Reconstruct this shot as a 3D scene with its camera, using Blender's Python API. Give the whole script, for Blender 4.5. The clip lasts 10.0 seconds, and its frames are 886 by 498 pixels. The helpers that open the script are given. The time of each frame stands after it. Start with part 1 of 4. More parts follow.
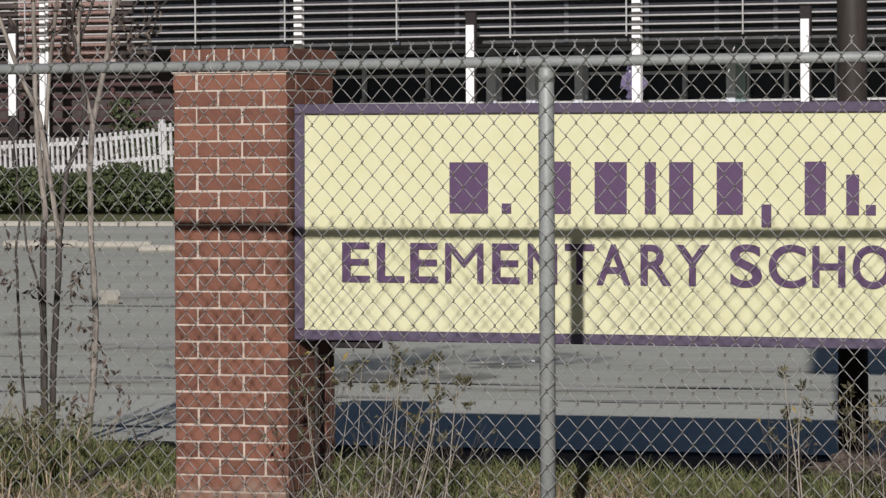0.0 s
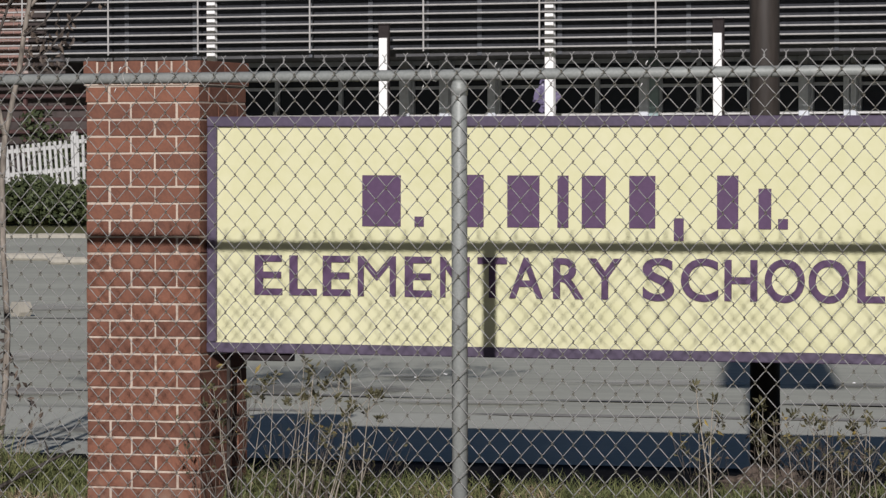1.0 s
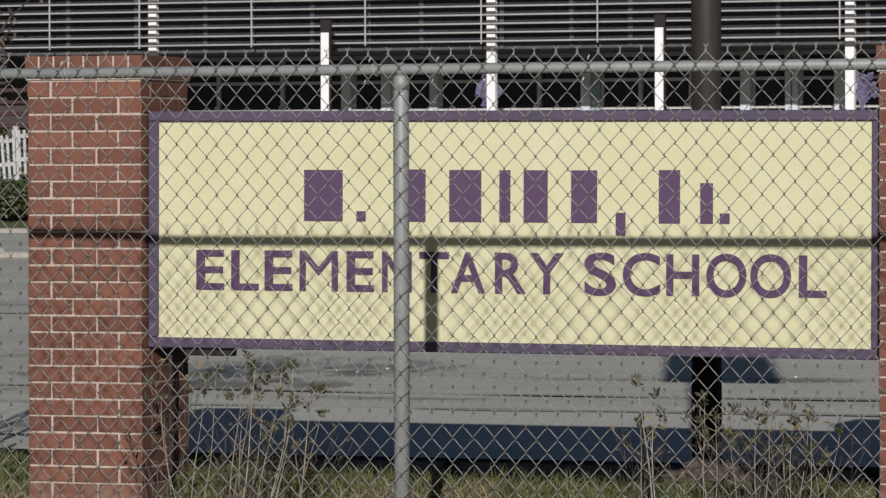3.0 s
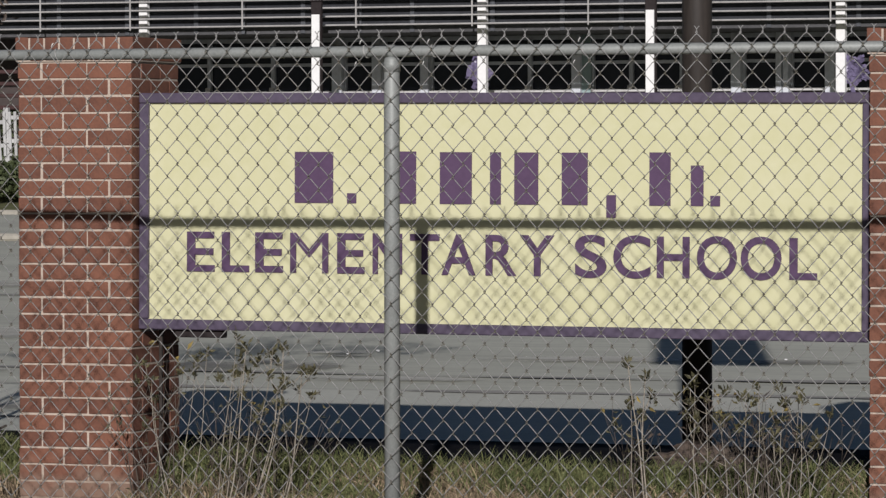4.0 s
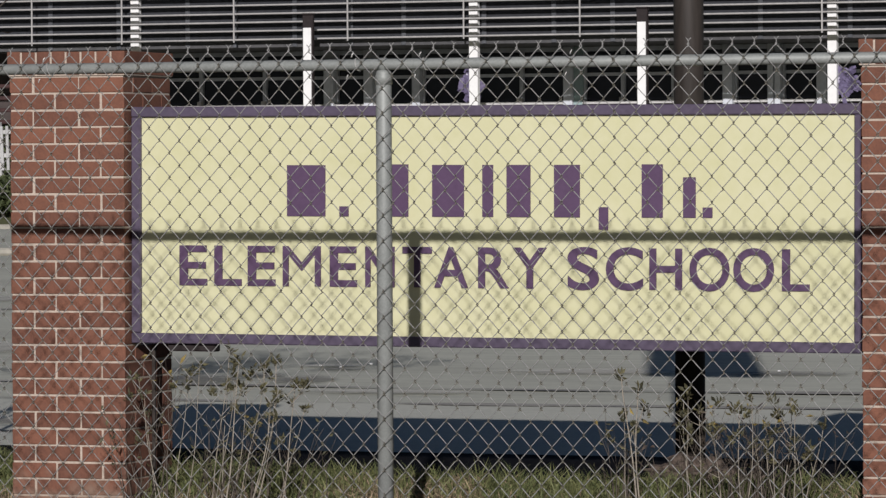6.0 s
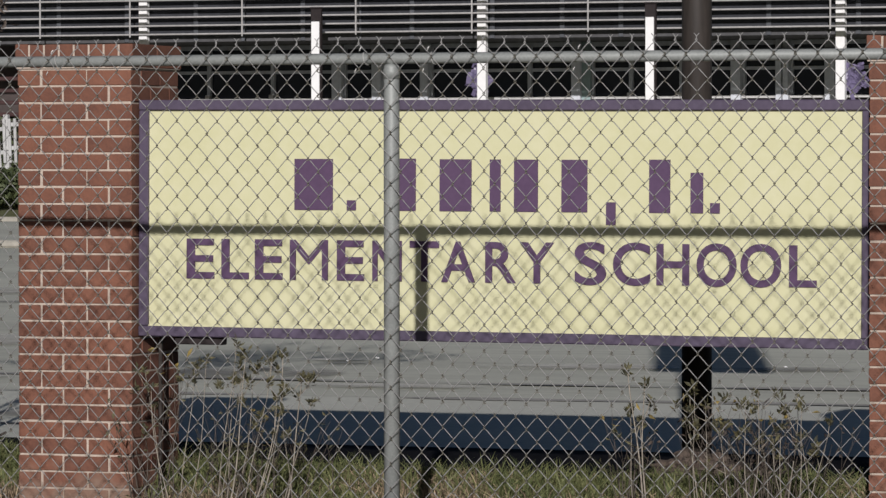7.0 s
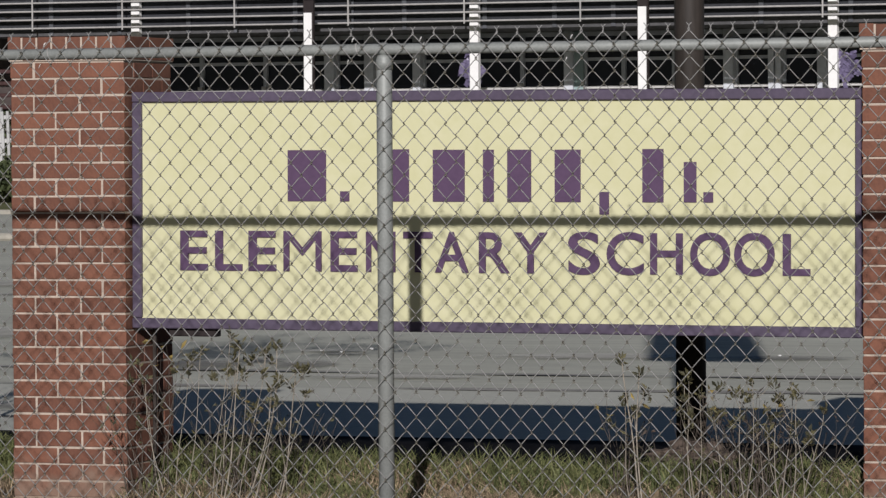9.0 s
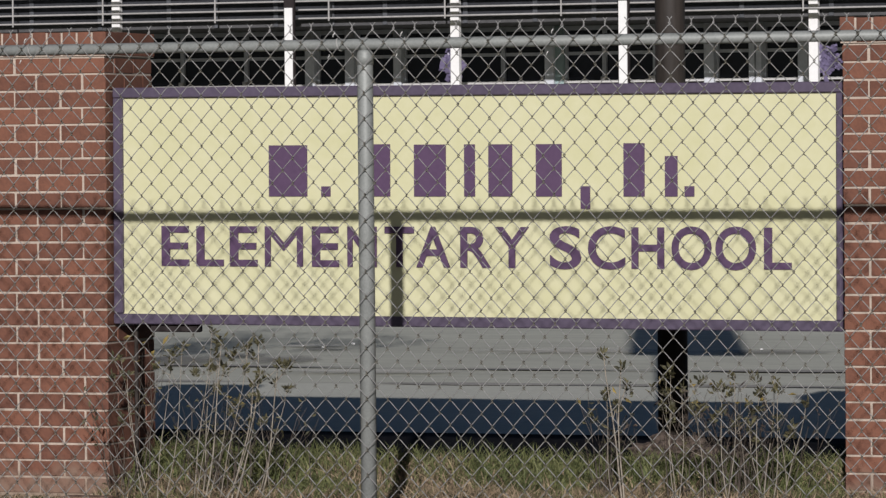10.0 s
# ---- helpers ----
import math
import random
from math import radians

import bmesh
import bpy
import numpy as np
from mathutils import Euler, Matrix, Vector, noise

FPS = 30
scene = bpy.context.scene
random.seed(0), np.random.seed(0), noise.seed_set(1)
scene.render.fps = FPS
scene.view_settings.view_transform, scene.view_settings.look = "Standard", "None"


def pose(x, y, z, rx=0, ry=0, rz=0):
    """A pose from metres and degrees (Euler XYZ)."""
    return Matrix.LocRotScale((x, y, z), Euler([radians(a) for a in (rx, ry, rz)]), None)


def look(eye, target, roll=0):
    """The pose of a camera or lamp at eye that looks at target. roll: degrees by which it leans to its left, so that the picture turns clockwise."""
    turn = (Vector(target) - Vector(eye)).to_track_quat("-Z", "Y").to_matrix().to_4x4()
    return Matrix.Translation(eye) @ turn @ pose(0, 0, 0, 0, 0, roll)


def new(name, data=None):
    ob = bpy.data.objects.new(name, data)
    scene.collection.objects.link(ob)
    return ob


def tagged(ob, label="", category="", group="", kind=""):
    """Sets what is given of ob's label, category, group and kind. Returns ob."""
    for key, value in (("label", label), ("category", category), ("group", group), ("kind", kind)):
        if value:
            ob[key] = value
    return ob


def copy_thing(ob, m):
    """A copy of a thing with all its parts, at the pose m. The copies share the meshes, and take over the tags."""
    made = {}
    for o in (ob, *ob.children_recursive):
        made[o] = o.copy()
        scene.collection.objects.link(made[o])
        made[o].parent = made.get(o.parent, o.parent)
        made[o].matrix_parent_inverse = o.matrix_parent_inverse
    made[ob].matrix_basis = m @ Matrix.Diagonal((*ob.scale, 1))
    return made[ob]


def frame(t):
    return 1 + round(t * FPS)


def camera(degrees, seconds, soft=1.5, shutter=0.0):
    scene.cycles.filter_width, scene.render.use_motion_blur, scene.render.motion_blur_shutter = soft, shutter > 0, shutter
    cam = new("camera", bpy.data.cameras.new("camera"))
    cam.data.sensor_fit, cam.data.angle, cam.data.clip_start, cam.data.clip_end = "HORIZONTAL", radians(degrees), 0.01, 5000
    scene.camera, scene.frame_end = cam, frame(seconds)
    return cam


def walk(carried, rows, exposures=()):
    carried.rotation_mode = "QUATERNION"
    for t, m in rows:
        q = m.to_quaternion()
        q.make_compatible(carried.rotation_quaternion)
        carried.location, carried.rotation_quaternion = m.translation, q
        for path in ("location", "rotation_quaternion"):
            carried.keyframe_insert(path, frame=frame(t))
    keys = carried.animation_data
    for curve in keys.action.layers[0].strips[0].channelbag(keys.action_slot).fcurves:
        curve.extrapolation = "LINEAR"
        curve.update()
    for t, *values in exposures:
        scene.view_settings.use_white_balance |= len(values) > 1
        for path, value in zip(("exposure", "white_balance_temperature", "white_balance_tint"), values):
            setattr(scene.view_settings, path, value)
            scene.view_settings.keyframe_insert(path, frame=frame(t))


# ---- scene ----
LENS = 10.70
EYE_Z = 1.4
cam = camera(LENS, 10.0, soft=1.4)
PATH = [
    (0.0, 88.988, 0.29, 1.927), (0.1, 88.972, 0.31, 1.716), (0.2, 89.056, 0.34, 1.661), (0.3, 89.112, 0.36, 1.619),
    (0.4, 89.090, 0.39, 1.538), (0.5, 89.075, 0.41, 1.443), (0.6, 89.062, 0.35, 1.326), (0.7, 89.064, 0.29, 1.250),
    (0.8, 89.106, 0.24, 1.167), (0.9, 89.135, 0.18, 1.063), (1.0, 89.142, 0.12, 0.871), (1.1, 89.113, 0.15, 0.749),
    (1.2, 89.057, 0.18, 0.627), (1.3, 88.988, 0.20, 0.553), (1.4, 88.959, 0.23, 0.458), (1.5, 88.951, 0.26, 0.390),
    (1.6, 88.955, 0.30, 0.301), (1.7, 88.953, 0.33, 0.245), (1.8, 88.999, 0.37, 0.190), (1.9, 89.045, 0.40, 0.175),
    (2.0, 89.057, 0.44, 0.174), (2.1, 89.092, 0.41, 0.153), (2.2, 89.119, 0.38, 0.160), (3.3, 89.005, 0.11, 0.157),
    (3.4, 88.922, 0.18, 0.112), (3.5, 88.862, 0.26, 0.099), (3.6, 88.817, 0.22, 0.086), (3.7, 88.828, 0.19, 0.066),
    (3.8, 88.838, 0.15, 0.074), (3.9, 88.841, 0.12, 0.060), (4.0, 88.858, 0.08, 0.054), (4.1, 88.811, 0.06, 0.027),
    (4.2, 88.806, 0.05, -0.007), (4.3, 88.800, 0.03, -0.007), (4.4, 88.795, 0.02, -0.014), (4.5, 88.776, 0.00, 0.000),
    (4.6, 88.739, 0.04, 0.067), (4.7, 88.716, 0.08, 0.094), (4.8, 88.706, 0.11, 0.140), (4.9, 88.716, 0.15, 0.139),
    (5.0, 88.754, 0.19, 0.144), (5.1, 88.764, 0.25, 0.131), (5.2, 88.801, 0.31, 0.125), (5.3, 88.818, 0.37, 0.113),
    (5.4, 88.862, 0.43, 0.100), (5.5, 88.893, 0.49, 0.087), (5.6, 88.922, 0.45, 0.074), (5.7, 88.958, 0.42, 0.040),
    (5.8, 88.981, 0.38, -0.001), (5.9, 88.996, 0.35, -0.014), (6.0, 89.012, 0.31, -0.041), (6.1, 89.010, 0.24, -0.041),
    (6.2, 89.019, 0.16, -0.023), (7.3, 88.918, 0.00, 0.069), (7.4, 88.909, -0.05, 0.063), (7.5, 88.885, -0.10, 0.043),
    (7.6, 88.876, -0.08, 0.056), (7.7, 88.875, -0.07, 0.056), (7.8, 88.764, -0.05, 0.049), (7.9, 88.700, -0.04, 0.043),
    (8.0, 88.712, -0.02, 0.042), (8.1, 88.710, -0.00, 0.055), (8.2, 88.716, 0.02, 0.040), (8.3, 88.721, 0.03, 0.018),
    (8.4, 88.773, 0.05, -0.018), (8.5, 88.792, 0.07, -0.026), (8.6, 88.754, 0.13, -0.019), (8.7, 88.751, 0.19, -0.019),
    (8.8, 88.761, 0.24, -0.025), (8.9, 88.778, 0.30, -0.019), (9.0, 88.829, 0.36, -0.033), (9.1, 88.847, 0.41, -0.045),
    (9.2, 88.859, 0.45, -0.070), (9.3, 88.857, 0.50, -0.095), (9.4, 88.848, 0.54, -0.100), (9.5, 88.859, 0.59, -0.132),
    (9.6, 88.856, 0.58, -0.140), (9.7, 88.818, 0.57, -0.162), (9.8, 88.788, 0.55, -0.201), (9.9, 88.757, 0.54, -0.233),
    (10.0, 88.764, 0.53, -0.262),
]
# a camera on the shoulder that only turns
walk(cam, [(t, pose(0, 0, EYE_Z, rx, ry, rz)) for t, rx, ry, rz in PATH],
     exposures=[(0.0, 0.06, 6230, 16), (1.0, 0.0, 6230, 16), (2.2, -0.10, 6230, 16), (3.3, -0.15, 6230, 16), (10.0, -0.15, 6230, 16)])

# ---- light ----
SUN_FROM = Vector((-0.0470, -1.0, 0.3165)).normalized()
world = bpy.data.worlds.new("sky")
scene.world = world
world.use_nodes = True
wn = world.node_tree
sky = wn.nodes.new("ShaderNodeTexSky")
sky.sky_type = "NISHITA"
sky.sun_disc = False
sky.sun_elevation = math.asin(SUN_FROM.z)
sky.ozone_density = 4.0
sky.dust_density = 1.5
sky.sun_rotation = math.atan2(SUN_FROM.x, SUN_FROM.y)
wn.links.new(sky.outputs[0], wn.nodes["Background"].inputs[0])
wn.nodes["Background"].inputs[1].default_value = 0.0255
sun = new("sun", bpy.data.lights.new("sun", "SUN"))
sun.data.energy = 4.2
sun.data.angle = radians(0.53)
sun.data.color = (1.0, 0.965, 0.90)
sun.matrix_world = look(SUN_FROM * 60, (0, 0, 0))


# ---- materials ----
def material(name, colour, rough=0.8, metal=0.0, vary=0.25, scale=6.0, fine=60.0, bump=0.2, spread=0.0, tint=None, stretch=(1, 1, 1), gloss=0.3):
    """A surface with two scales of variation, fine relief and, with spread, a tone of its own for each piece."""
    m = bpy.data.materials.new(name)
    m.use_nodes = True
    n, l = m.node_tree.nodes, m.node_tree.links
    bsdf = n["Principled BSDF"]
    bsdf.inputs["Metallic"].default_value = metal
    bsdf.inputs["Specular IOR Level"].default_value = gloss
    co = n.new("ShaderNodeTexCoord")
    mp = n.new("ShaderNodeMapping")
    mp.inputs["Scale"].default_value = stretch
    l.new(co.outputs["Object"], mp.inputs[0])
    big, small = n.new("ShaderNodeTexNoise"), n.new("ShaderNodeTexNoise")
    for node, s, d in ((big, scale, 4), (small, fine, 6)):
        node.inputs["Scale"].default_value = s
        node.inputs["Detail"].default_value = d
        l.new(mp.outputs[0], node.inputs["Vector"])
    add = n.new("ShaderNodeMath")
    add.operation = "ADD"
    l.new(big.outputs["Fac"], add.inputs[0])
    l.new(small.outputs["Fac"], add.inputs[1])
    last = add
    if spread:
        info = n.new("ShaderNodeObjectInfo")
        k = n.new("ShaderNodeMath")
        k.operation = "MULTIPLY_ADD"
        k.inputs[1].default_value = spread
        l.new(info.outputs["Random"], k.inputs[0])
        l.new(add.outputs[0], k.inputs[2])
        last = k
    ramp = n.new("ShaderNodeMapRange")
    ramp.inputs["From Min"].default_value = 0.6
    ramp.inputs["From Max"].default_value = 1.4 + spread
    l.new(last.outputs[0], ramp.inputs["Value"])
    mix = n.new("ShaderNodeMix")
    mix.data_type = "RGBA"
    low = tint or tuple(c * (1 - vary) for c in colour)
    high = tuple(min(1.0, c * (1 + vary)) for c in colour)
    mix.inputs[6].default_value = (*low, 1)
    mix.inputs[7].default_value = (*high, 1)
    l.new(ramp.outputs[0], mix.inputs[0])
    l.new(mix.outputs[2], bsdf.inputs["Base Color"])
    rr = n.new("ShaderNodeMapRange")
    rr.inputs["To Min"].default_value = max(0.05, rough - 0.1)
    rr.inputs["To Max"].default_value = min(1.0, rough + 0.1)
    l.new(small.outputs["Fac"], rr.inputs["Value"])
    l.new(rr.outputs[0], bsdf.inputs["Roughness"])
    if bump:
        b = n.new("ShaderNodeBump")
        b.inputs["Strength"].default_value = bump
        b.inputs["Distance"].default_value = 0.004
        l.new(small.outputs["Fac"], b.inputs["Height"])
        l.new(b.outputs[0], bsdf.inputs["Normal"])
    return m


def foliage(name, low, high, rough=0.7):
    """Leaves and blades, each island with its own tone."""
    m = bpy.data.materials.new(name)
    m.use_nodes = True
    n, l = m.node_tree.nodes, m.node_tree.links
    geo = n.new("ShaderNodeNewGeometry")
    ramp = n.new("ShaderNodeValToRGB")
    ramp.color_ramp.elements[0].color = (*low, 1)
    ramp.color_ramp.elements[1].color = (*high, 1)
    l.new(geo.outputs["Random Per Island"], ramp.inputs[0])
    bsdf = n["Principled BSDF"]
    bsdf.inputs["Roughness"].default_value = rough
    l.new(ramp.outputs[0], bsdf.inputs["Base Color"])
    return m


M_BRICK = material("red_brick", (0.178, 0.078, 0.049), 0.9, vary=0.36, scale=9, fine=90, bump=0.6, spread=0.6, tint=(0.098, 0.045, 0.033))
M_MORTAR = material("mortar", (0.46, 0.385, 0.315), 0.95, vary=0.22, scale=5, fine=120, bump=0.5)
M_CREAM = material("cream_panel", (0.605, 0.590, 0.385), 0.5, vary=0.06, scale=3.2, fine=22, bump=0.03, tint=(0.575, 0.562, 0.325))
M_PURPLE = material("purple_paint", (0.090, 0.072, 0.108), 0.5, vary=0.22, scale=4, fine=50, bump=0.1)
M_LETTER = material("purple_lettering", (0.097, 0.057, 0.110), 0.5, vary=0.12, scale=10, fine=70, bump=0.05)
M_GALV = material("galvanised_steel", (0.272, 0.286, 0.272), 0.55, metal=0.2, vary=0.2, scale=9, fine=140, bump=0.15)
M_WIRE = material("galvanised_wire", (0.268, 0.266, 0.256), 0.5, metal=0.1, vary=0.3, scale=14, fine=200, bump=0.0, spread=0.3)
M_TIE = material("bright_tie_wire", (0.42, 0.42, 0.40), 0.5, metal=0.2, vary=0.2, scale=14, fine=200, bump=0.0)
M_KNOT_SHADE = material("shaded_wire_knot", (0.138, 0.131, 0.108), 0.7, vary=0.3, scale=14, fine=200, bump=0.0)
M_DARKPOST = material("dark_brown_steel", (0.040, 0.033, 0.028), 0.6, vary=0.35, scale=5, fine=50, bump=0.2, stretch=(1, 1, 0.15))
M_BROWN = material("brown_paint", (0.024, 0.018, 0.018), 0.6, vary=0.3, scale=1.5, fine=12)
M_WHITE = material("white_paint", (0.82, 0.82, 0.80), 0.5, vary=0.06, scale=1.5, fine=12, bump=0.05)
M_LOUVRE = material("pale_grey_aluminium", (0.40, 0.39, 0.375), 0.5, metal=0.1, vary=0.25, scale=0.7, fine=9, bump=0.05)
M_MULLION = material("grey_window_frame", (0.43, 0.45, 0.48), 0.5, vary=0.2, scale=1.0, fine=9, bump=0.05)
M_PIER = material("dark_grey_pier", (0.56, 0.585, 0.62), 0.7, vary=0.2, scale=1.0, fine=9, bump=0.05)
M_SILL = material("pale_sill", (0.55, 0.545, 0.53), 0.7, vary=0.2, scale=1.0, fine=9)
# the recess's shade is put into this dark wall colour
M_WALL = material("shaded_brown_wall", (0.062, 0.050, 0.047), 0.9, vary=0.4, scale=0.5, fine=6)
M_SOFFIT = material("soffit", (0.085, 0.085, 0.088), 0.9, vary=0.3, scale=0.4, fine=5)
M_TEAL = material("grey_green_panel", (0.26, 0.34, 0.335), 0.6, vary=0.15, scale=0.8, fine=8)
M_BACKING = material("shade_backing", (0.032, 0.034, 0.040), 0.8, vary=0.4, scale=0.5, fine=6)
M_DIM_GREY = material("dim_grey", (0.085, 0.090, 0.100), 0.7, vary=0.3, scale=0.8, fine=8)
M_FARBRICK = material("far_brick", (0.27, 0.165, 0.14), 0.9, vary=0.3, scale=0.8, fine=7, bump=0.3, spread=0.4)
M_JOINT = material("grey_pink_mortar", (0.36, 0.30, 0.275), 0.9, vary=0.3, scale=0.8, fine=7)
M_CONCRETE = material("concrete_pavement", (0.548, 0.552, 0.470), 0.9, vary=0.20, scale=0.30, fine=5, bump=0.35, stretch=(0.35, 1, 1), gloss=0.08)
M_GUTTER = material("pale_concrete", (0.597, 0.600, 0.518), 0.9, vary=0.12, scale=0.5, fine=14, bump=0.3)
M_TAR = material("tar_joint", (0.37, 0.355, 0.32), 0.9, vary=0.4, scale=1.2, fine=20)
M_KERB = material("kerb_concrete", (0.34, 0.32, 0.27), 0.9, vary=0.18, scale=1.2, fine=20, bump=0.4)
M_SOIL = material("soil", (0.085, 0.065, 0.042), 0.95, vary=0.4, scale=2, fine=30, bump=0.8)
# near-black bank colour stands in for shade along the lot's edge
M_BANK_SHADE = material("near_black_bank", (0.010, 0.010, 0.012), 0.95, vary=0.5, scale=4, fine=40, bump=0.9, gloss=0.05)
M_LAWN = material("far_lawn", (0.15, 0.155, 0.065), 0.95, vary=0.35, scale=0.6, fine=12, bump=0.8)
M_BARK = material("grey_tan_bark", (0.21, 0.185, 0.155), 0.9, vary=0.75, scale=26, fine=70, bump=1.0, tint=(0.07, 0.058, 0.048), stretch=(1, 1, 0.25))
M_DARK_SHADED_BARK = material("dark_and_shaded_bark", (0.060, 0.051, 0.044), 0.9, vary=0.85, scale=30, fine=90, bump=1.0, stretch=(1, 1, 0.15))
M_STEM = material("dry_stem", (0.31, 0.275, 0.22), 0.85, vary=0.3, scale=10, fine=90)
M_PICKET = material("weathered_white_paint", (0.47, 0.47, 0.455), 0.7, vary=0.25, scale=1.5, fine=12, spread=0.4)
M_RIBBON = material("purple_ribbon", (0.150, 0.128, 0.215), 0.35, vary=0.35, scale=4, fine=20)
M_GREEN = foliage("green_grass", (0.080, 0.102, 0.034), (0.195, 0.202, 0.078))
M_DRY = foliage("dry_grass", (0.14, 0.103, 0.064), (0.44, 0.335, 0.215))
M_LEAF = foliage("olive_leaves", (0.032, 0.033, 0.018), (0.125, 0.112, 0.050))
M_BROWNLEAF = foliage("withered_leaves", (0.028, 0.022, 0.020), (0.125, 0.095, 0.072))
M_YELLOW = foliage("yellowing_leaves", (0.10, 0.078, 0.030), (0.36, 0.265, 0.070))
M_WEED = foliage("weed_leaves", (0.030, 0.036, 0.014), (0.115, 0.115, 0.045))
M_HEDGE = foliage("hedge_leaves", (0.026, 0.038, 0.014), (0.080, 0.098, 0.036))


def glass():
    m = bpy.data.materials.new("dark_window_glass")
    m.use_nodes = True
    b = m.node_tree.nodes["Principled BSDF"]
    b.inputs["Base Color"].default_value = (0.018, 0.021, 0.030, 1)
    b.inputs["Roughness"].default_value = 0.2
    b.inputs["Specular IOR Level"].default_value = 0.25
    return m


M_GLASS = glass()


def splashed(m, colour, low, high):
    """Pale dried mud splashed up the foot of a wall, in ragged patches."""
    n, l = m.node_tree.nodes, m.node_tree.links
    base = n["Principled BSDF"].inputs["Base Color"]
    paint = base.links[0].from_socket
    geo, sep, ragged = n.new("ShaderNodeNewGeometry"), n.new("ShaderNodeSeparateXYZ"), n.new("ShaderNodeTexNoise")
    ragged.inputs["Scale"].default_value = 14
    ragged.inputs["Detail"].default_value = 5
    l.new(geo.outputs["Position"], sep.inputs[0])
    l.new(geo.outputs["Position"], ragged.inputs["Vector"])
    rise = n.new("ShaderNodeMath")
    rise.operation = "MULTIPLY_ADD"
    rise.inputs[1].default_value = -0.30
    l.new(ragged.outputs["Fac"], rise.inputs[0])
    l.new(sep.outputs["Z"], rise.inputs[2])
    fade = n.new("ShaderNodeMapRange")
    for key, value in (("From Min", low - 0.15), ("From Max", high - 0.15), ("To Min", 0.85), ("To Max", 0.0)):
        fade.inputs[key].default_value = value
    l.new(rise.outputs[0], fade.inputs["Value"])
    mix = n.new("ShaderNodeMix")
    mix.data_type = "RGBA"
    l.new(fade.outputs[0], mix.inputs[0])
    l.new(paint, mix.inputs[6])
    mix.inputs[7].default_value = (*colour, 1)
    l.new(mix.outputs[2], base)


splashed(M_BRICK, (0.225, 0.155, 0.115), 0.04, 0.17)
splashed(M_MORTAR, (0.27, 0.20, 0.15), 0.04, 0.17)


# ---- shapes ----
def thing(name, m, label, category, group="", kind=""):
    ob = new(name)
    ob.empty_display_size = 0.1
    ob.matrix_world = m
    return tagged(ob, label, category, group, kind)


def mesh_of(name, bm, mat):
    me = bpy.data.meshes.new(name)
    bm.to_mesh(me)
    bm.free()
    me.materials.append(mat)
    return me


def part(name, bm, mat, parent, label="", smooth=False):
    """Links a bmesh, or a finished mesh, as one part under a thing."""
    me = bm if isinstance(bm, bpy.types.Mesh) else mesh_of(name, bm, mat)
    if smooth:
        for p in me.polygons:
            p.use_smooth = True
    ob = new(name, me)
    ob.parent = parent
    if label:
        ob["label"] = label
    return ob


def piece(name, me, parent, loc, turn=0.0):
    ob = new(name, me)
    ob.parent = parent
    ob.location = loc
    ob.rotation_euler = (0, 0, turn)
    return ob


def box(bm, lo, hi, bevel=0.0):
    """A box from corner to corner, its edges rounded by bevel."""
    lo, hi = Vector(lo), Vector(hi)
    made = bmesh.ops.create_cube(bm, size=1.0)
    vs = made["verts"]
    for v in vs:
        v.co = Vector(((lo + hi) / 2)[i] + v.co[i] * (hi - lo)[i] for i in range(3))
    if bevel:
        es = list({e for v in vs for e in v.link_edges})
        bmesh.ops.bevel(bm, geom=es, offset=bevel, segments=1, affect="EDGES")
    return bm


def boxed(lo, hi, bevel=0.0):
    return box(bmesh.new(), lo, hi, bevel)


def tube(bm, pts, radii, sides=6, caps=True):
    """A tube through points, with a radius at each."""
    pts = [Vector(p) for p in pts]
    rings = []
    for i, p in enumerate(pts):
        way = (pts[min(i + 1, len(pts) - 1)] - pts[max(i - 1, 0)]).normalized()
        side = way.cross(Vector((0, 1, 0)) if abs(way.y) < 0.9 else Vector((1, 0, 0))).normalized()
        up = way.cross(side)
        r = radii[i] if isinstance(radii, (list, tuple)) else radii
        rings.append([bm.verts.new(p + r * (math.cos(a) * side + math.sin(a) * up))
                      for a in (2 * math.pi * k / sides for k in range(sides))])
    for a, b in zip(rings, rings[1:]):
        for k in range(sides):
            bm.faces.new((a[k], a[(k + 1) % sides], b[(k + 1) % sides], b[k]))
    if caps:
        bm.faces.new(rings[0][::-1])
        bm.faces.new(rings[-1])
    return bm


def leaf(bm, at, way, length, width):
    """A pointed, folded leaf."""
    way = Vector(way).normalized()
    side = way.cross(Vector((random.uniform(-1, 1), random.uniform(-1, 1), random.uniform(-1, 1)))).normalized()
    up = way.cross(side)
    at = Vector(at)
    a = bm.verts.new(at)
    b = bm.verts.new(at + way * length * 0.5 + side * width / 2 + up * width * 0.2)
    c = bm.verts.new(at + way * length - up * length * 0.12)
    d = bm.verts.new(at + way * length * 0.5 - side * width / 2 + up * width * 0.2)
    e = bm.verts.new(at + way * length * 0.5)
    bm.faces.new((a, b, e))
    bm.faces.new((b, c, e))
    bm.faces.new((a, e, d))
    bm.faces.new((e, c, d))


def upright(origin, degrees):
    """A plan frame: x along a front, y away behind it, z up."""
    return pose(origin[0], origin[1], 0, 0, 0, -degrees)


SIGN = upright((-1.235, 19.065), 21.5)
BUILDING = upright((0, 112), 23.0)

# ---- ground ----
LOT_Z = 0.15


def sheet(name, corners, z, mat, label, category, m=None, thick=0.1):
    bm = bmesh.new()
    (x0, y0), (x1, y1) = corners
    box(bm, (x0, y0, z - thick), (x1, y1, z))
    ob = new(name, mesh_of(name, bm, mat))
    if m:
        ob.matrix_world = m
    return tagged(ob, label, category, kind="structure")


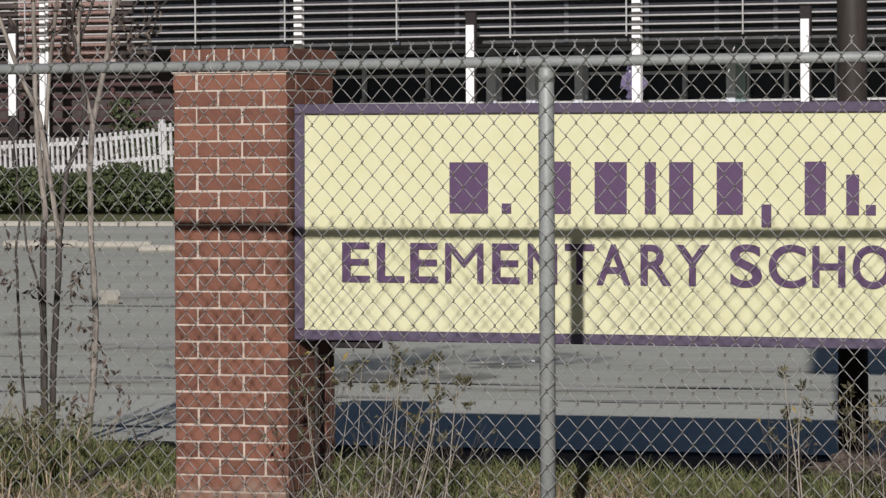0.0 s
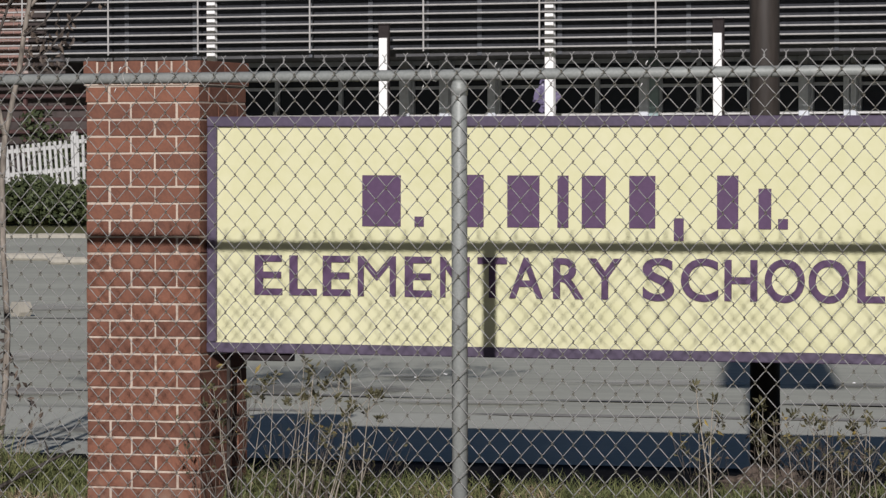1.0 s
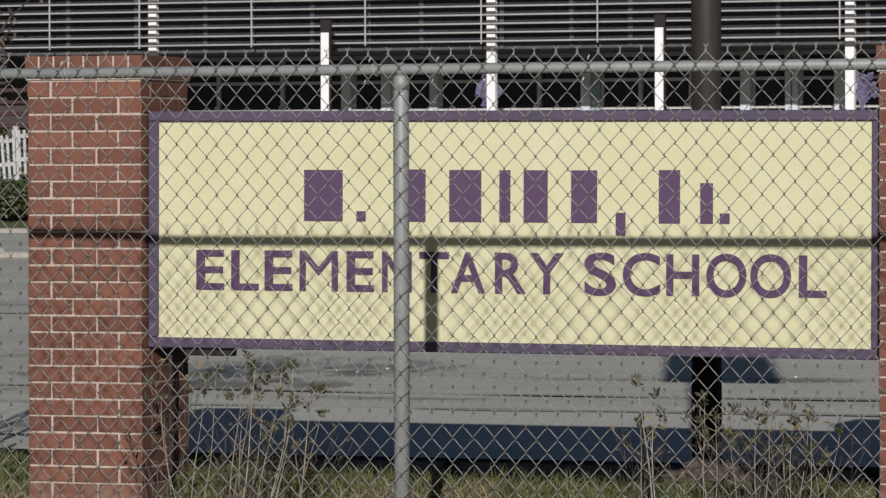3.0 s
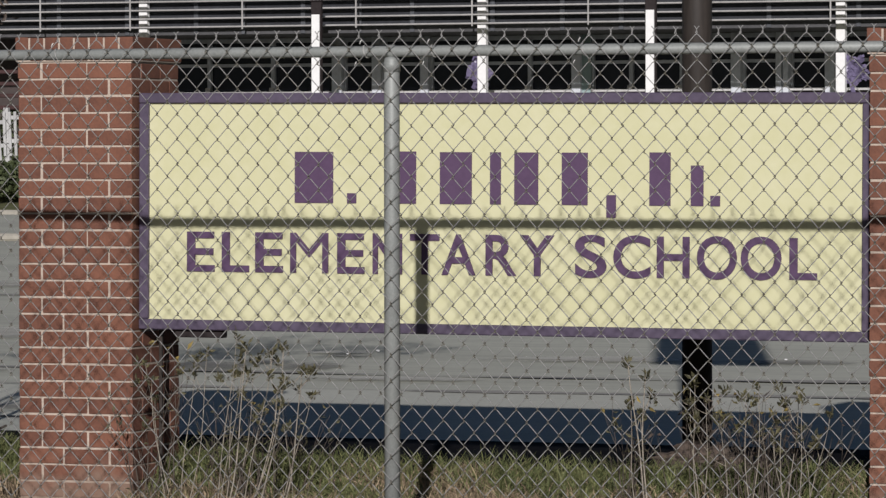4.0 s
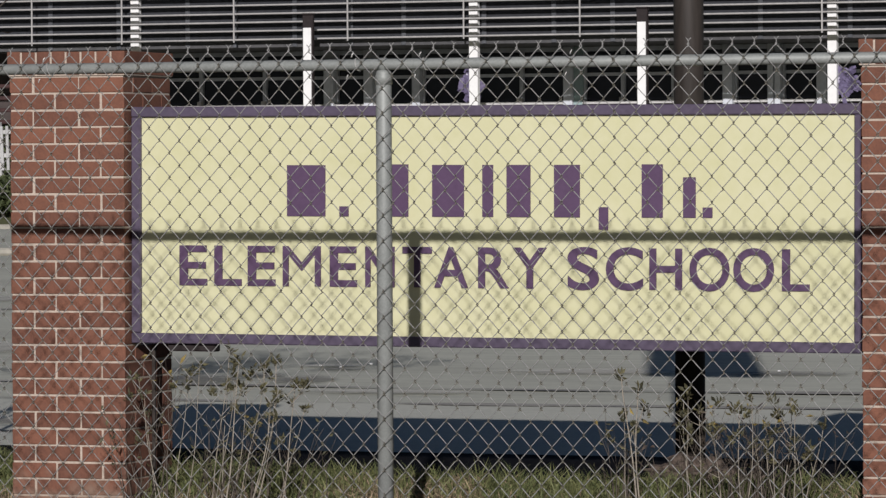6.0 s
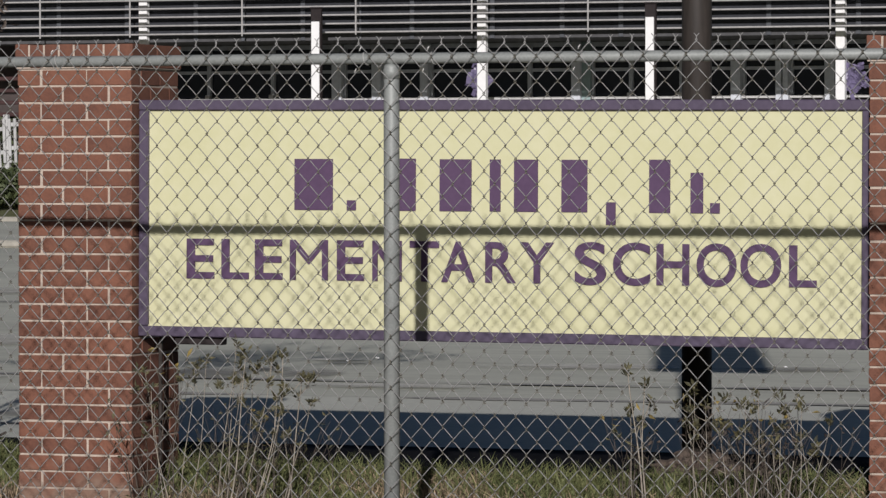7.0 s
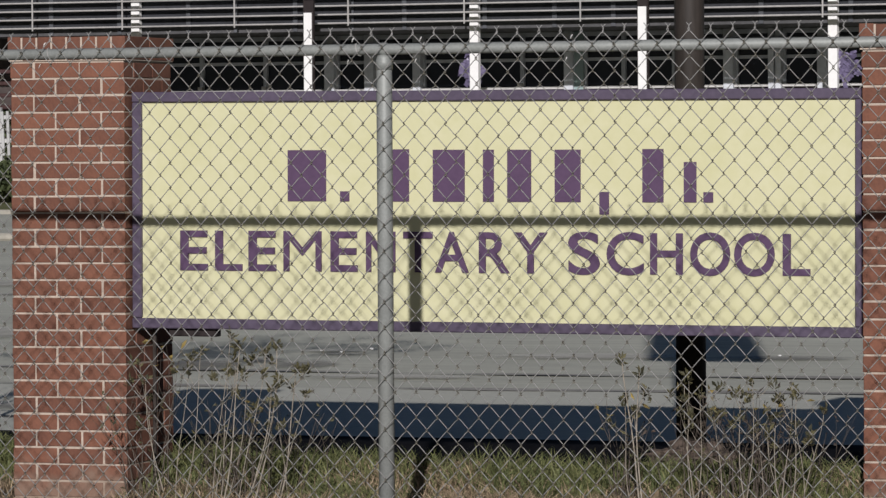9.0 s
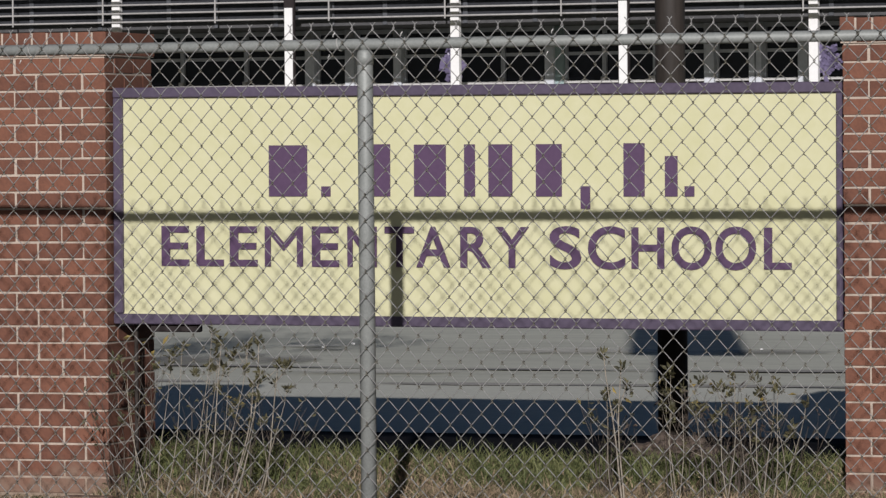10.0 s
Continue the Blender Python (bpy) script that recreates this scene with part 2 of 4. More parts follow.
sheet("ground", ((-1500, -1500), (1500, 1500)), -0.03, M_LAWN, "wide flat grassy ground reaching to the horizon", "ground", thick=0.5)
sheet("lot_pavement", ((-60, 1.55), (60, 75.0)), LOT_Z, M_CONCRETE, "worn grey concrete parking lot in low sun", "pavement", SIGN, 0.5)


def ground_z(x, y):
    """Height of the strip: level before the sign, a low grassy rise behind it."""
    u = np.clip((y + 0.12) / 0.55, 0, 1)
    return 0.10 * u * u * (3 - 2 * u) + 0.016 * np.sin(x * 2.3 + 1.1) * np.sin(y * 3.1 + x * 0.7) - 0.01


def verge():
    """The strip of soil on which fence, pillars and sign stand, uneven like a lawn."""
    bm = bmesh.new()
    nx, ny = 120, 40
    xs = [-30 + 60 * i / nx for i in range(nx + 1)]
    ys = [-4 + 4.5 * j / ny for j in range(ny + 1)]
    grid = [[bm.verts.new((x, y, float(ground_z(x, y)) + 0.012 * noise.noise((x * 3, y * 3, 3)))) for x in xs] for y in ys]
    for a, b in zip(grid, grid[1:]):
        for i in range(nx):
            bm.faces.new((a[i], a[i + 1], b[i + 1], b[i]))
    low = [bm.verts.new((x, 0.5, -0.25)) for x in xs]
    for i in range(nx):
        bm.faces.new((grid[-1][i], grid[-1][i + 1], low[i + 1], low[i]))
    ob = new("verge", mesh_of("verge", bm, M_SOIL))
    ob.matrix_world = SIGN
    return tagged(ob, "rough soil strip under grass along the fence", "ground", kind="structure")


verge()


def bank():
    """Near-black slope from the grass up to the edge of the lot."""
    bm = bmesh.new()
    nx, ny = 160, 12
    rows = []
    for j in range(ny + 1):
        u = j / ny
        rows.append([bm.verts.new((-30 + 60 * i / nx, 0.42 + 1.40 * u, 0.05 + 0.110 * min(1.0, u * 1.32) + 0.025 * noise.noise((i * 0.9, j * 0.8, 2)) * max(0.0, 1 - u * 1.35))) for i in range(nx + 1)])
    for p, q in zip(rows, rows[1:]):
        for i in range(nx):
            bm.faces.new((p[i], p[i + 1], q[i + 1], q[i]))
    ob = new("dark_bank", mesh_of("dark_bank", bm, M_BANK_SHADE))
    ob.matrix_world = SIGN
    tagged(ob, "near-black bank standing in for shade between grass and parking lot", "bank", kind="structure")


bank()

# paler strip and dark sealed joints across the lot
for name, y0, y1, mat, label in (("gutter", 1.60, 5.80, M_GUTTER, "paler concrete strip of the lot beside the kerb"),):
    sheet(name, ((-60, y0), (60, y1)), LOT_Z + 0.005, mat, label, "pavement", SIGN, 0.03)


def joint(y, x0, x1, wide, wobble, seed):
    bm = bmesh.new()
    n = 220
    rows = []
    for i in range(n + 1):
        x = x0 + (x1 - x0) * i / n
        c = y + wobble * noise.noise((x * 0.35, seed, 0))
        w = wide * 1.3 * max(0.08, 0.45 + 1.3 * noise.noise((x * 0.9, seed, 5)))
        rows.append((bm.verts.new((x, c - w, 0)), bm.verts.new((x, c + w, 0))))
    for a, b in zip(rows, rows[1:]):
        bm.faces.new((a[0], b[0], b[1], a[1]))
    ob = new("tar_joint", mesh_of("tar_joint", bm, M_TAR))
    ob.matrix_world = SIGN @ pose(0, 0, LOT_Z + 0.009)
    tagged(ob, "dark tar-filled joint across the concrete lot", "joint", kind="structure")


for k, (y, x0, x1, w, wob) in enumerate(((5.86, -25, 25, 0.12, 0.08), (7.5, -22, 24, 0.09, 0.35), (10.6, -9, -4, 0.06, 0.9), (20.6, -12.0, -7, 0.10, 0.9), (3.0, -3.0, -1.7, 0.035, 0.25))):
    joint(y, x0, x1, w, wob, k * 3.1)


def stain_material(name, colour, strength):
    """A patch that thins out towards its ragged edge and lets the concrete show."""
    m = material(name, colour, 0.9, vary=0.2, scale=3, fine=25, bump=0.0, gloss=0.08)
    n, l = m.node_tree.nodes, m.node_tree.links
    co, dist, ragged = n.new("ShaderNodeTexCoord"), n.new("ShaderNodeVectorMath"), n.new("ShaderNodeTexNoise")
    dist.operation = "LENGTH"
    ragged.inputs["Scale"].default_value = 2.6
    ragged.inputs["Detail"].default_value = 5
    l.new(co.outputs["Object"], dist.inputs[0])
    l.new(co.outputs["Object"], ragged.inputs["Vector"])
    rim = n.new("ShaderNodeMath")
    rim.operation = "MULTIPLY_ADD"
    rim.inputs[1].default_value = -1.5
    l.new(ragged.outputs["Fac"], rim.inputs[0])
    l.new(dist.outputs["Value"], rim.inputs[2])
    fade = n.new("ShaderNodeMapRange")
    for key, value in (("From Min", -0.45), ("From Max", 0.12), ("To Min", strength), ("To Max", 0.0)):
        fade.inputs[key].default_value = value
    l.new(rim.outputs[0], fade.inputs["Value"])
    l.new(fade.outputs[0], n["Principled BSDF"].inputs["Alpha"])
    return m


M_DARK_PATCH = stain_material("shade_and_stain", (0.29, 0.28, 0.26), 0.58)
M_SCUFF = stain_material("pale_scuff", (0.66, 0.64, 0.58), 0.6)


def stain(x, y, half_x, half_y, turn, mat, label):
    """A thin ragged patch on the concrete."""
    bm = bmesh.new()
    bmesh.ops.create_circle(bm, cap_ends=True, segments=40, radius=1.0)
    ob = new("lot_patch", mesh_of("lot_patch", bm, mat))
    ob.matrix_world = pose(x, y, LOT_Z + 0.012, 0, 0, turn) @ Matrix.Diagonal((half_x, half_y, 1, 1))
    tagged(ob, label, "stain", kind="structure")


# dark patches mostly paint the soft tree shade on the concrete
DARK_PATCH, PALE_STAIN = "dark patch on the worn concrete, mostly for soft tree shade", "pale scuffed patch on the worn concrete"
for x, y, hx, hy, turn in ((-1.42, 27.9, 0.36, 0.9, 4), (-0.83, 27.8, 0.30, 0.8, -8), (-1.12, 28.4, 0.25, 0.5, 15), (-0.62, 29.25, 0.24, 0.22, 0), (-2.05, 23.4, 0.45, 0.45, 10),
                           (2.05, 28.2, 0.55, 0.4, -10), (-4.34, 35.3, 0.25, 0.5, 0)):
    stain(x, y, hx, hy, turn, M_DARK_PATCH, DARK_PATCH)
for x, y, hx, hy, turn in ((-0.70, 29.7, 0.3, 0.25, 0), (0.9, 28.6, 0.8, 0.6, -12), (-4.6, 45.6, 0.9, 1.8, 0), (-0.3, 26.2, 0.7, 0.4, -15), (-3.2, 33.0, 0.8, 1.6, 0), (-2.9, 27.5, 0.5, 0.7, 0)):
    stain(x, y, hx, hy, turn, M_SCUFF, PALE_STAIN)


# ---- pillars ----
W, COURSE, STEP = 0.497, 0.0677, 0.1995


def brick_mesh(name, l, d, h):
    return mesh_of(name, boxed((-l / 2, -d / 2, -h / 2), (l / 2, d / 2, h / 2), 0.0025), M_BRICK)


BRICK = brick_mesh("brick", STEP - 0.0078, 0.0970, COURSE - 0.0078)
ROWLOCK = brick_mesh("cap_brick", 0.0565, 0.256, 0.093)


def pillar():
    """Square pillar in running bond, its cap of bricks on edge; the origin is the front corner beside the sign."""
    p = thing("brick_pillar", SIGN, "square red brick pillar with pale mortar and a cap of bricks on edge", "pillar", "pillars beside the sign")
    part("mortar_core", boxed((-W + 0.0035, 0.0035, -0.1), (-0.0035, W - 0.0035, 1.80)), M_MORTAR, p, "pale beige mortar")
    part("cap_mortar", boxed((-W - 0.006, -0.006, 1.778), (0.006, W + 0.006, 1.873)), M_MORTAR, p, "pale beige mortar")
    for c in range(26):
        z = 0.014 + COURSE * (c + 0.5)
        for k in range(4):
            turn = math.pi / 2 * k
            for i in range(2):
                along = (0.102 + STEP * (i + 0.5) if c % 2 else STEP * (i + 0.5) - 0.004) - W / 2
                at = Vector((along, 0.048 - W / 2))
                ca, sa = math.cos(turn), math.sin(turn)
                x, y = ca * at.x - sa * at.y, sa * at.x + ca * at.y
                j = random.uniform(-0.0015, 0.0015)
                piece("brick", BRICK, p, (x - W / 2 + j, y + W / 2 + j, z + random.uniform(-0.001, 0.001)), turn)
    for i in range(8):
        for row in range(2):
            piece("cap_brick", ROWLOCK, p, (-W - 0.013 + 0.0654 * (i + 0.5), -0.013 + 0.131 + 0.262 * row, 1.829 + random.uniform(-0.002, 0.002)))
    return p


left_pillar = pillar()
left_pillar.matrix_world = SIGN @ pose(-0.008, -0.07, 0, 0, 0, 2.5)
copy_thing(left_pillar, SIGN @ pose(3.068, -0.07, 0, 0, 0, 2.5) @ pose(W, 0, 0))


# ---- sign ----
def letter_mesh(ch, x0, x1, z0, z1):
    """A letter of the built-in font, thickened and fitted to its place on the board."""
    cu = bpy.data.curves.new("letter", "FONT")
    cu.body = ch
    cu.size = 0.2
    cu.offset = {"M": 0.0, "N": 0.0024, "A": 0.0026}.get(ch, 0.0030)
    cu.resolution_u = 6
    cu.extrude = 0.003
    ob = new("letter", cu)
    dg = bpy.context.evaluated_depsgraph_get()
    me = bpy.data.meshes.new_from_object(ob.evaluated_get(dg))
    bpy.data.objects.remove(ob)
    co = np.array([v.co for v in me.vertices])
    lo, hi = co.min(0), co.max(0)
    # the legs of an M stand upright on the board
    splay = min((v.co.x - lo[0]) / (hi[0] - lo[0]) for v in me.vertices if v.co.y > hi[1] - 0.004) if ch == "M" else 0.0
    for v in me.vertices:
        fx, fy = (v.co.x - lo[0]) / (hi[0] - lo[0]), (v.co.y - lo[1]) / (hi[1] - lo[1])
        fx = 0.5 + (fx - 0.5) / (1 - 2 * splay * fy)
        v.co = (x0 + fx * (x1 - x0), -0.004 + (-v.co.z), z0 + fy * (z1 - z0))
    me.materials.clear()
    me.materials.append(M_LETTER)
    return me


def school_sign():
    s = thing("school_sign", SIGN @ pose(0, 0, 0, 0, 0.29, 0), "cream sign board with purple frame and lettering between brick pillars", "sign")
    x0, x1, z0, z1, f = 0.032, 3.016, 0.741, 1.609, 0.041
    part("board", boxed((x0 - 0.01, 0.0, z0 - 0.01), (x1 + 0.01, 0.05, z1 + 0.01)), M_CREAM, s, "cream painted board")
    part("top_rail", boxed((x0 - f, -0.018, z1), (x1 + f * 0.6, 0.07, z1 + f), 0.004), M_PURPLE, s, "purple painted frame")
    part("bottom_rail", boxed((x0 - f, -0.018, z0 - f), (x1 + f * 0.6, 0.07, z0), 0.004), M_PURPLE, s, "purple painted frame")
    part("side_rail", boxed((x0 - f, -0.016, z0 + 0.001), (x0, 0.07, z1 - 0.001), 0.004), M_PURPLE, s, "purple painted frame")
    part("side_rail", boxed((x1, -0.016, z0 + 0.001), (x1 + f * 0.6, 0.07, z1 - 0.001), 0.004), M_PURPLE, s, "purple painted frame")
    part("bracket", boxed((0.14, 0.01, z0 - f - 0.032), (0.35, 0.06, z0 - f - 0.001), 0.004), M_BROWN, s, "short dark mounting bar")
    part("support_rod", boxed((0.034, 0.085, -0.1), (0.048, 0.099, z0), 0.002), M_DARKPOST, s, "thin black steel support")
    row = (("E", 0.200, 0.321), ("L", 0.353, 0.472), ("E", 0.499, 0.619), ("M", 0.651, 0.815), ("E", 0.854, 0.970), ("N", 1.006, 1.131),
           ("T", 1.165, 1.289), ("A", 1.299, 1.441), ("R", 1.484, 1.612), ("Y", 1.628, 1.771), ("S", 1.856, 1.986), ("C", 2.014, 2.166),
           ("H", 2.192, 2.325), ("O", 2.355, 2.516), ("O", 2.532, 2.695), ("L", 2.727, 2.837))
    for ch, a, b in row:
        over = 0.004 if ch in "SCO" else 0.0
        part("letter", letter_mesh(ch, a, b, 0.9345 - over, 1.0945 + over), M_LETTER, s)
    # a line that stays plain bars of its size
    z = 1.213
    for a, b, lo, hi in ((0.619, 0.885, 0, 0.203), (0.895, 0.934, 0, 0.04), (1.068, 1.217, 0, 0.206), (1.249, 1.465, 0, 0.204), (1.501, 1.546, 0, 0.204),
                         (1.572, 1.732, 0, 0.204), (1.767, 1.939, 0, 0.204), (1.984, 2.023, -0.048, 0.04), (2.134, 2.272, 0, 0.206),
                         (2.313, 2.395, 0, 0.156), (2.408, 2.447, 0, 0.04)):
        c, w = (a + b) / 2, (b - a) / 2 * (0.62 if b - a > 0.07 else 1.0)
        part("bar", boxed((c - w, -0.005, z + lo), (c + w, 0.002, z + hi)), M_LETTER, s)
    return s


school_sign()


def tall_post():
    """The steel pole behind the board, with the panel high above that throws its shadow on the lot."""
    p = thing("pole_sign", SIGN @ pose(1.858, 1.5, 0), "tall dark brown steel pole sign behind the school sign", "sign")
    bm = tube(bmesh.new(), [(0, 0, -0.2), (0, 0, 4.4)], 0.063, 20)
    part("pole", bm, M_DARKPOST, p, "dark brown round steel pole", smooth=True)
    part("panel", boxed((-0.20, -0.095, 2.80), (0.55, -0.064, 4.3), 0.01), M_DARKPOST, p, "dark panel high on the pole")
    bm = bmesh.new()
    bmesh.ops.create_icosphere(bm, subdivisions=4, radius=1.0)
    for v in bm.verts:
        k = 1 + 0.45 * noise.noise(v.co * 2.3) + 0.40 * noise.noise(v.co * 6) + 0.18 * noise.noise(v.co * 15)
        v.co = Vector((v.co.x * 0.17 * k, v.co.y * 0.14 * k, v.co.z * 0.075 * k))
    mound = new("soil_mound", mesh_of("soil_mound", bm, M_MOUND))
    mound.matrix_world = SIGN @ pose(1.98, 1.10, 0.125)
    tagged(mound, "low mound of dry brown soil at the pole's foot", "mound")


M_MOUND = material("dry_brown_soil", (0.105, 0.080, 0.064), 0.95, vary=0.7, scale=9, fine=60, bump=0.9)
tall_post()


# ---- fence ----
def fence():
    d = -1.92
    f = thing("chain_link_fence", SIGN @ pose(0, d, 0), "galvanised chain-link fence with a round top rail", "fence")
    top, rail_z, a, b, r = 1.832, 1.763, 0.039124, 0.0447, 0.00165
    part("top_rail", tube(bmesh.new(), [(-4.5, 0.0215, rail_z), (8.5, 0.0215, rail_z)], 0.0194, 16), M_GALV, f, "dull galvanised pipe", smooth=True)
    for x in (1.862 - 3.05, 1.862, 1.862 + 3.05):
        post = part("post", tube(bmesh.new(), [(x, 0.030, -0.3), (x, 0.030, rail_z - 0.035), (x, 0.030, rail_z - 0.026), (x, 0.030, rail_z - 0.02)],
                                 [0.0280, 0.0280, 0.026, 0.021], 20), M_GALV, f, "dull galvanised pipe", smooth=True)
        cap = tube(bmesh.new(), [(x, 0.030, rail_z - 0.072), (x, 0.030, rail_z - 0.040), (x, 0.030, rail_z - 0.026), (x, 0.028, rail_z - 0.012)],
                   [0.0300, 0.0300, 0.024, 0.010], 16)
        tube(cap, [(x - 0.012, 0.026, rail_z), (x + 0.012, 0.026, rail_z)], 0.0235, 16)
        part("loop_cap", cap, M_GALV, post, smooth=True)
    # one wire wound flat, rising strands before falling ones, and its neighbour, hooked into one another
    meshes = []
    front, back = -0.0105, 0.0020
    for flip in (0, 1):
        bm = bmesh.new()
        pts, n = [], 38
        for i in range(n + 1):
            side = (i + flip) % 2
            z = 1.545 + 6 * b - i * b
            x = (side - 0.5) * a
            lean = 0.004 * min(1.0, i / 5)
            above, below = (back, front) if side else (front, back)
            mid = (above + below) / 2
            bend = [(0.74, above, 0.15), (1.08, mid + (above - mid) * 0.6, 0.06), (1.08, mid + (below - mid) * 0.6, -0.06), (0.74, below, -0.15)]
            pts += [(x * f + lean, g, z + b * h) for f, g, h in bend]
        s = (flip % 2) - 0.5
        # the two ends twist round one another and stand apart at the top
        head = [(s * a + s * 0.018, -0.002, top + 0.006), (s * a + s * 0.007, -0.003, top + 0.0005), (s * a - s * 0.003, -0.003 + s * 0.003, top - 0.006),
                (s * a + s * 0.003, -0.003 - s * 0.003, top - 0.013)]
        thick = [r] * len(head) + [r * (1.15 if i % 4 in (1, 2) else 0.98) for i in range(len(pts))]
        tube(bm, head + pts[1:], thick[1:], 5)
        meshes.append(mesh_of("wire", bm, M_WIRE))
        # darker colour at the bends stands in for the knots' own shade
        meshes[-1].materials.append(M_KNOT_SHADE)
        for pl in meshes[-1].polygons:
            pl.use_smooth = True
            ring = pl.index // 5 - 3
            pl.material_index = 1 if ring >= 4 and ring % 4 in (0, 1, 2) else 0
    for k in range(296):
        x = 0.4212 + a / 2 + a * (k - 100)
        w = piece("wire", meshes[k % 2], f, (x, -0.004 + random.uniform(-0.0007, 0.0007), random.uniform(-0.003, 0.003)))
        w.rotation_euler = (0, random.uniform(-0.0012, 0.0012), 0)
    # ties twisted round the rail, their bright ends left standing
    for x in (-0.2, 0.55, 1.754, 2.01, 2.57):
        loop = [(x + 0.003 * k, 0.0215 + 0.0225 * math.cos(k * 0.7), rail_z + 0.0225 * math.sin(k * 0.7)) for k in range(10)]
        ends = [(x + 0.004, -0.012, rail_z + 0.026), (x + 0.006, -0.013, rail_z + 0.034), (x + 0.011, -0.010, rail_z + 0.041)]
        tie = tube(tube(bmesh.new(), loop, 0.002, 5), ends, [0.002, 0.0022, 0.0018], 5)
        tube(tie, [(x - 0.016, -0.012, rail_z - 0.050), (x - 0.013, -0.013, rail_z - 0.044), (x - 0.010, -0.010, rail_z - 0.036)], 0.0017, 5)
        part("tie_wire", tie, M_TIE, f, "bright twisted tie wire")


fence()


# ---- school building and yard ----
def put(name, bm, mat, label, category, group="", kind="", m=BUILDING):
    ob = new(name, mesh_of(name, bm, mat))
    ob.matrix_world = m
    return tagged(ob, label, category, group, kind)


put("wall_school", boxed((-14.2, 5.7, -0.3), (34, 6.1, 9.0)), M_WALL, "school wall behind the walkway, its shade put into a dark colour", "wall", kind="structure")
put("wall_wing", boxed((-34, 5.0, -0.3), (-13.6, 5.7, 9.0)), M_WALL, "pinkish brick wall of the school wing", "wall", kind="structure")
# slab added to keep sun stripes off the piers and windows
put("shade_slab", boxed((-13.6, 1.85, 4.36), (34, 5.7, 4.55)), M_SOFFIT, "added flat dark slab that keeps sun off the school windows", "roof", kind="structure")
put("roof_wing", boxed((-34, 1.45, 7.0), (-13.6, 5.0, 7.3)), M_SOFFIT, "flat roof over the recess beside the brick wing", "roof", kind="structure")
# dark sheet added for the shade behind the blades; strips stand for dim piers
backing = put("wall_fascia", boxed((-13.6, 1.85, 4.551), (34, 2.0, 7.4)), M_BACKING, "added dark backing for the shaded depth behind the louvres", "wall", kind="structure")
for x in (-11.3, -9.4, -7.5, -6.2, -4.6, -3.1, -1.7, 0.4, 2.2, 3.7, 5.6, 7.4, 9.6, 11.2):
    part("pier_strip", boxed((x - 0.06, 1.815, 4.36), (x + 0.06, 1.849, 7.4), 0.01), M_DIM_GREY, backing, "grey strip for a dim pier behind the louvres")
put("walkway", boxed((-34, -1.0, -0.3), (34, 5.0, -0.02)), M_GUTTER, "concrete walkway along the school", "pavement", kind="structure")


def window(number, x0, x1, bars):
    """A wide window: frame, sill, transom, panes between mullions."""
    w = thing("window_%d" % number, BUILDING @ pose(x0, 5.7, 2.99), "dark school window in a grey metal frame with a pale sill", "window", kind="structure")
    l = x1 - x0
    part("frame", box(box(boxed((0, -0.12, -0.02), (0.06, 0, 1.36)), (l - 0.06, -0.12, -0.02), (l, 0, 1.36)), (0, -0.11, 1.25), (l, 0, 1.36)), M_MULLION, w, "grey metal frame")
    part("sill", boxed((-0.02, -0.20, -0.05), (l + 0.02, 0, 0.015), 0.01), M_SILL, w, "pale sill")
    part("transom", boxed((0.06, -0.10, 0.64), (l - 0.06, 0, 0.72)), M_MULLION, w, "grey metal bar")
    edges = [0.06] + [c - x0 for c in bars] + [l - 0.06]
    for i, (a, b) in enumerate(zip(edges, edges[1:])):
        part("pane", boxed((a + 0.001, -0.03, 0.0), (b - 0.001, -0.01, 1.25)), M_GLASS, w)
        if i:
            # pale block added to paint the sunlit bottom of the mullion
            part("foot", boxed((a - 0.06, -0.24, 0.016), (a + 0.06, -0.131, 0.11), 0.01), M_LOUVRE, w, "pale block for the sunlit bottom of a mullion")
            part("mullion", boxed((a - 0.05, -0.13, -0.03), (a + 0.05, 0, 1.25)), M_MULLION, w, "grey metal bar")


for k, (x0, x1, bars) in enumerate(((-13.4, -5.46, (-11.0, -8.96, -7.17)), (-5.19, -4.36, ()), (-4.10, -3.04, ()), (-2.82, 1.02, (-0.15,)), (1.50, 5.18, (2.53, 3.85)),
                                    (5.44, 6.33, ()), (6.66, 7.58, ()), (7.83, 13.6, (9.6, 11.7)))):
    window(k + 1, x0, x1, bars)

for x0, x1 in ((-5.455, -5.195), (-4.355, -4.105), (-3.035, -2.825), (1.025, 1.262), (5.185, 5.435), (6.335, 6.475), (6.515, 6.655), (7.585, 7.825)):
    put("wall_pier", boxed((x0, 5.4, -0.1), (x1, 5.69, 4.355), 0.006), M_PIER, "pale grey pier between the dark windows", "pier", "piers of the school wall", "structure")
put("wall_panel", boxed((1.265, 5.5, -0.1), (1.495, 5.69, 4.355)), M_TEAL, "narrow grey-green panel beside a window pier", "panel", kind="structure")
put("beam", boxed((-13.5, 5.2, 4.06), (33, 5.399, 4.14)), M_DIM_GREY, "dark beam above the windows", "beam", kind="structure")


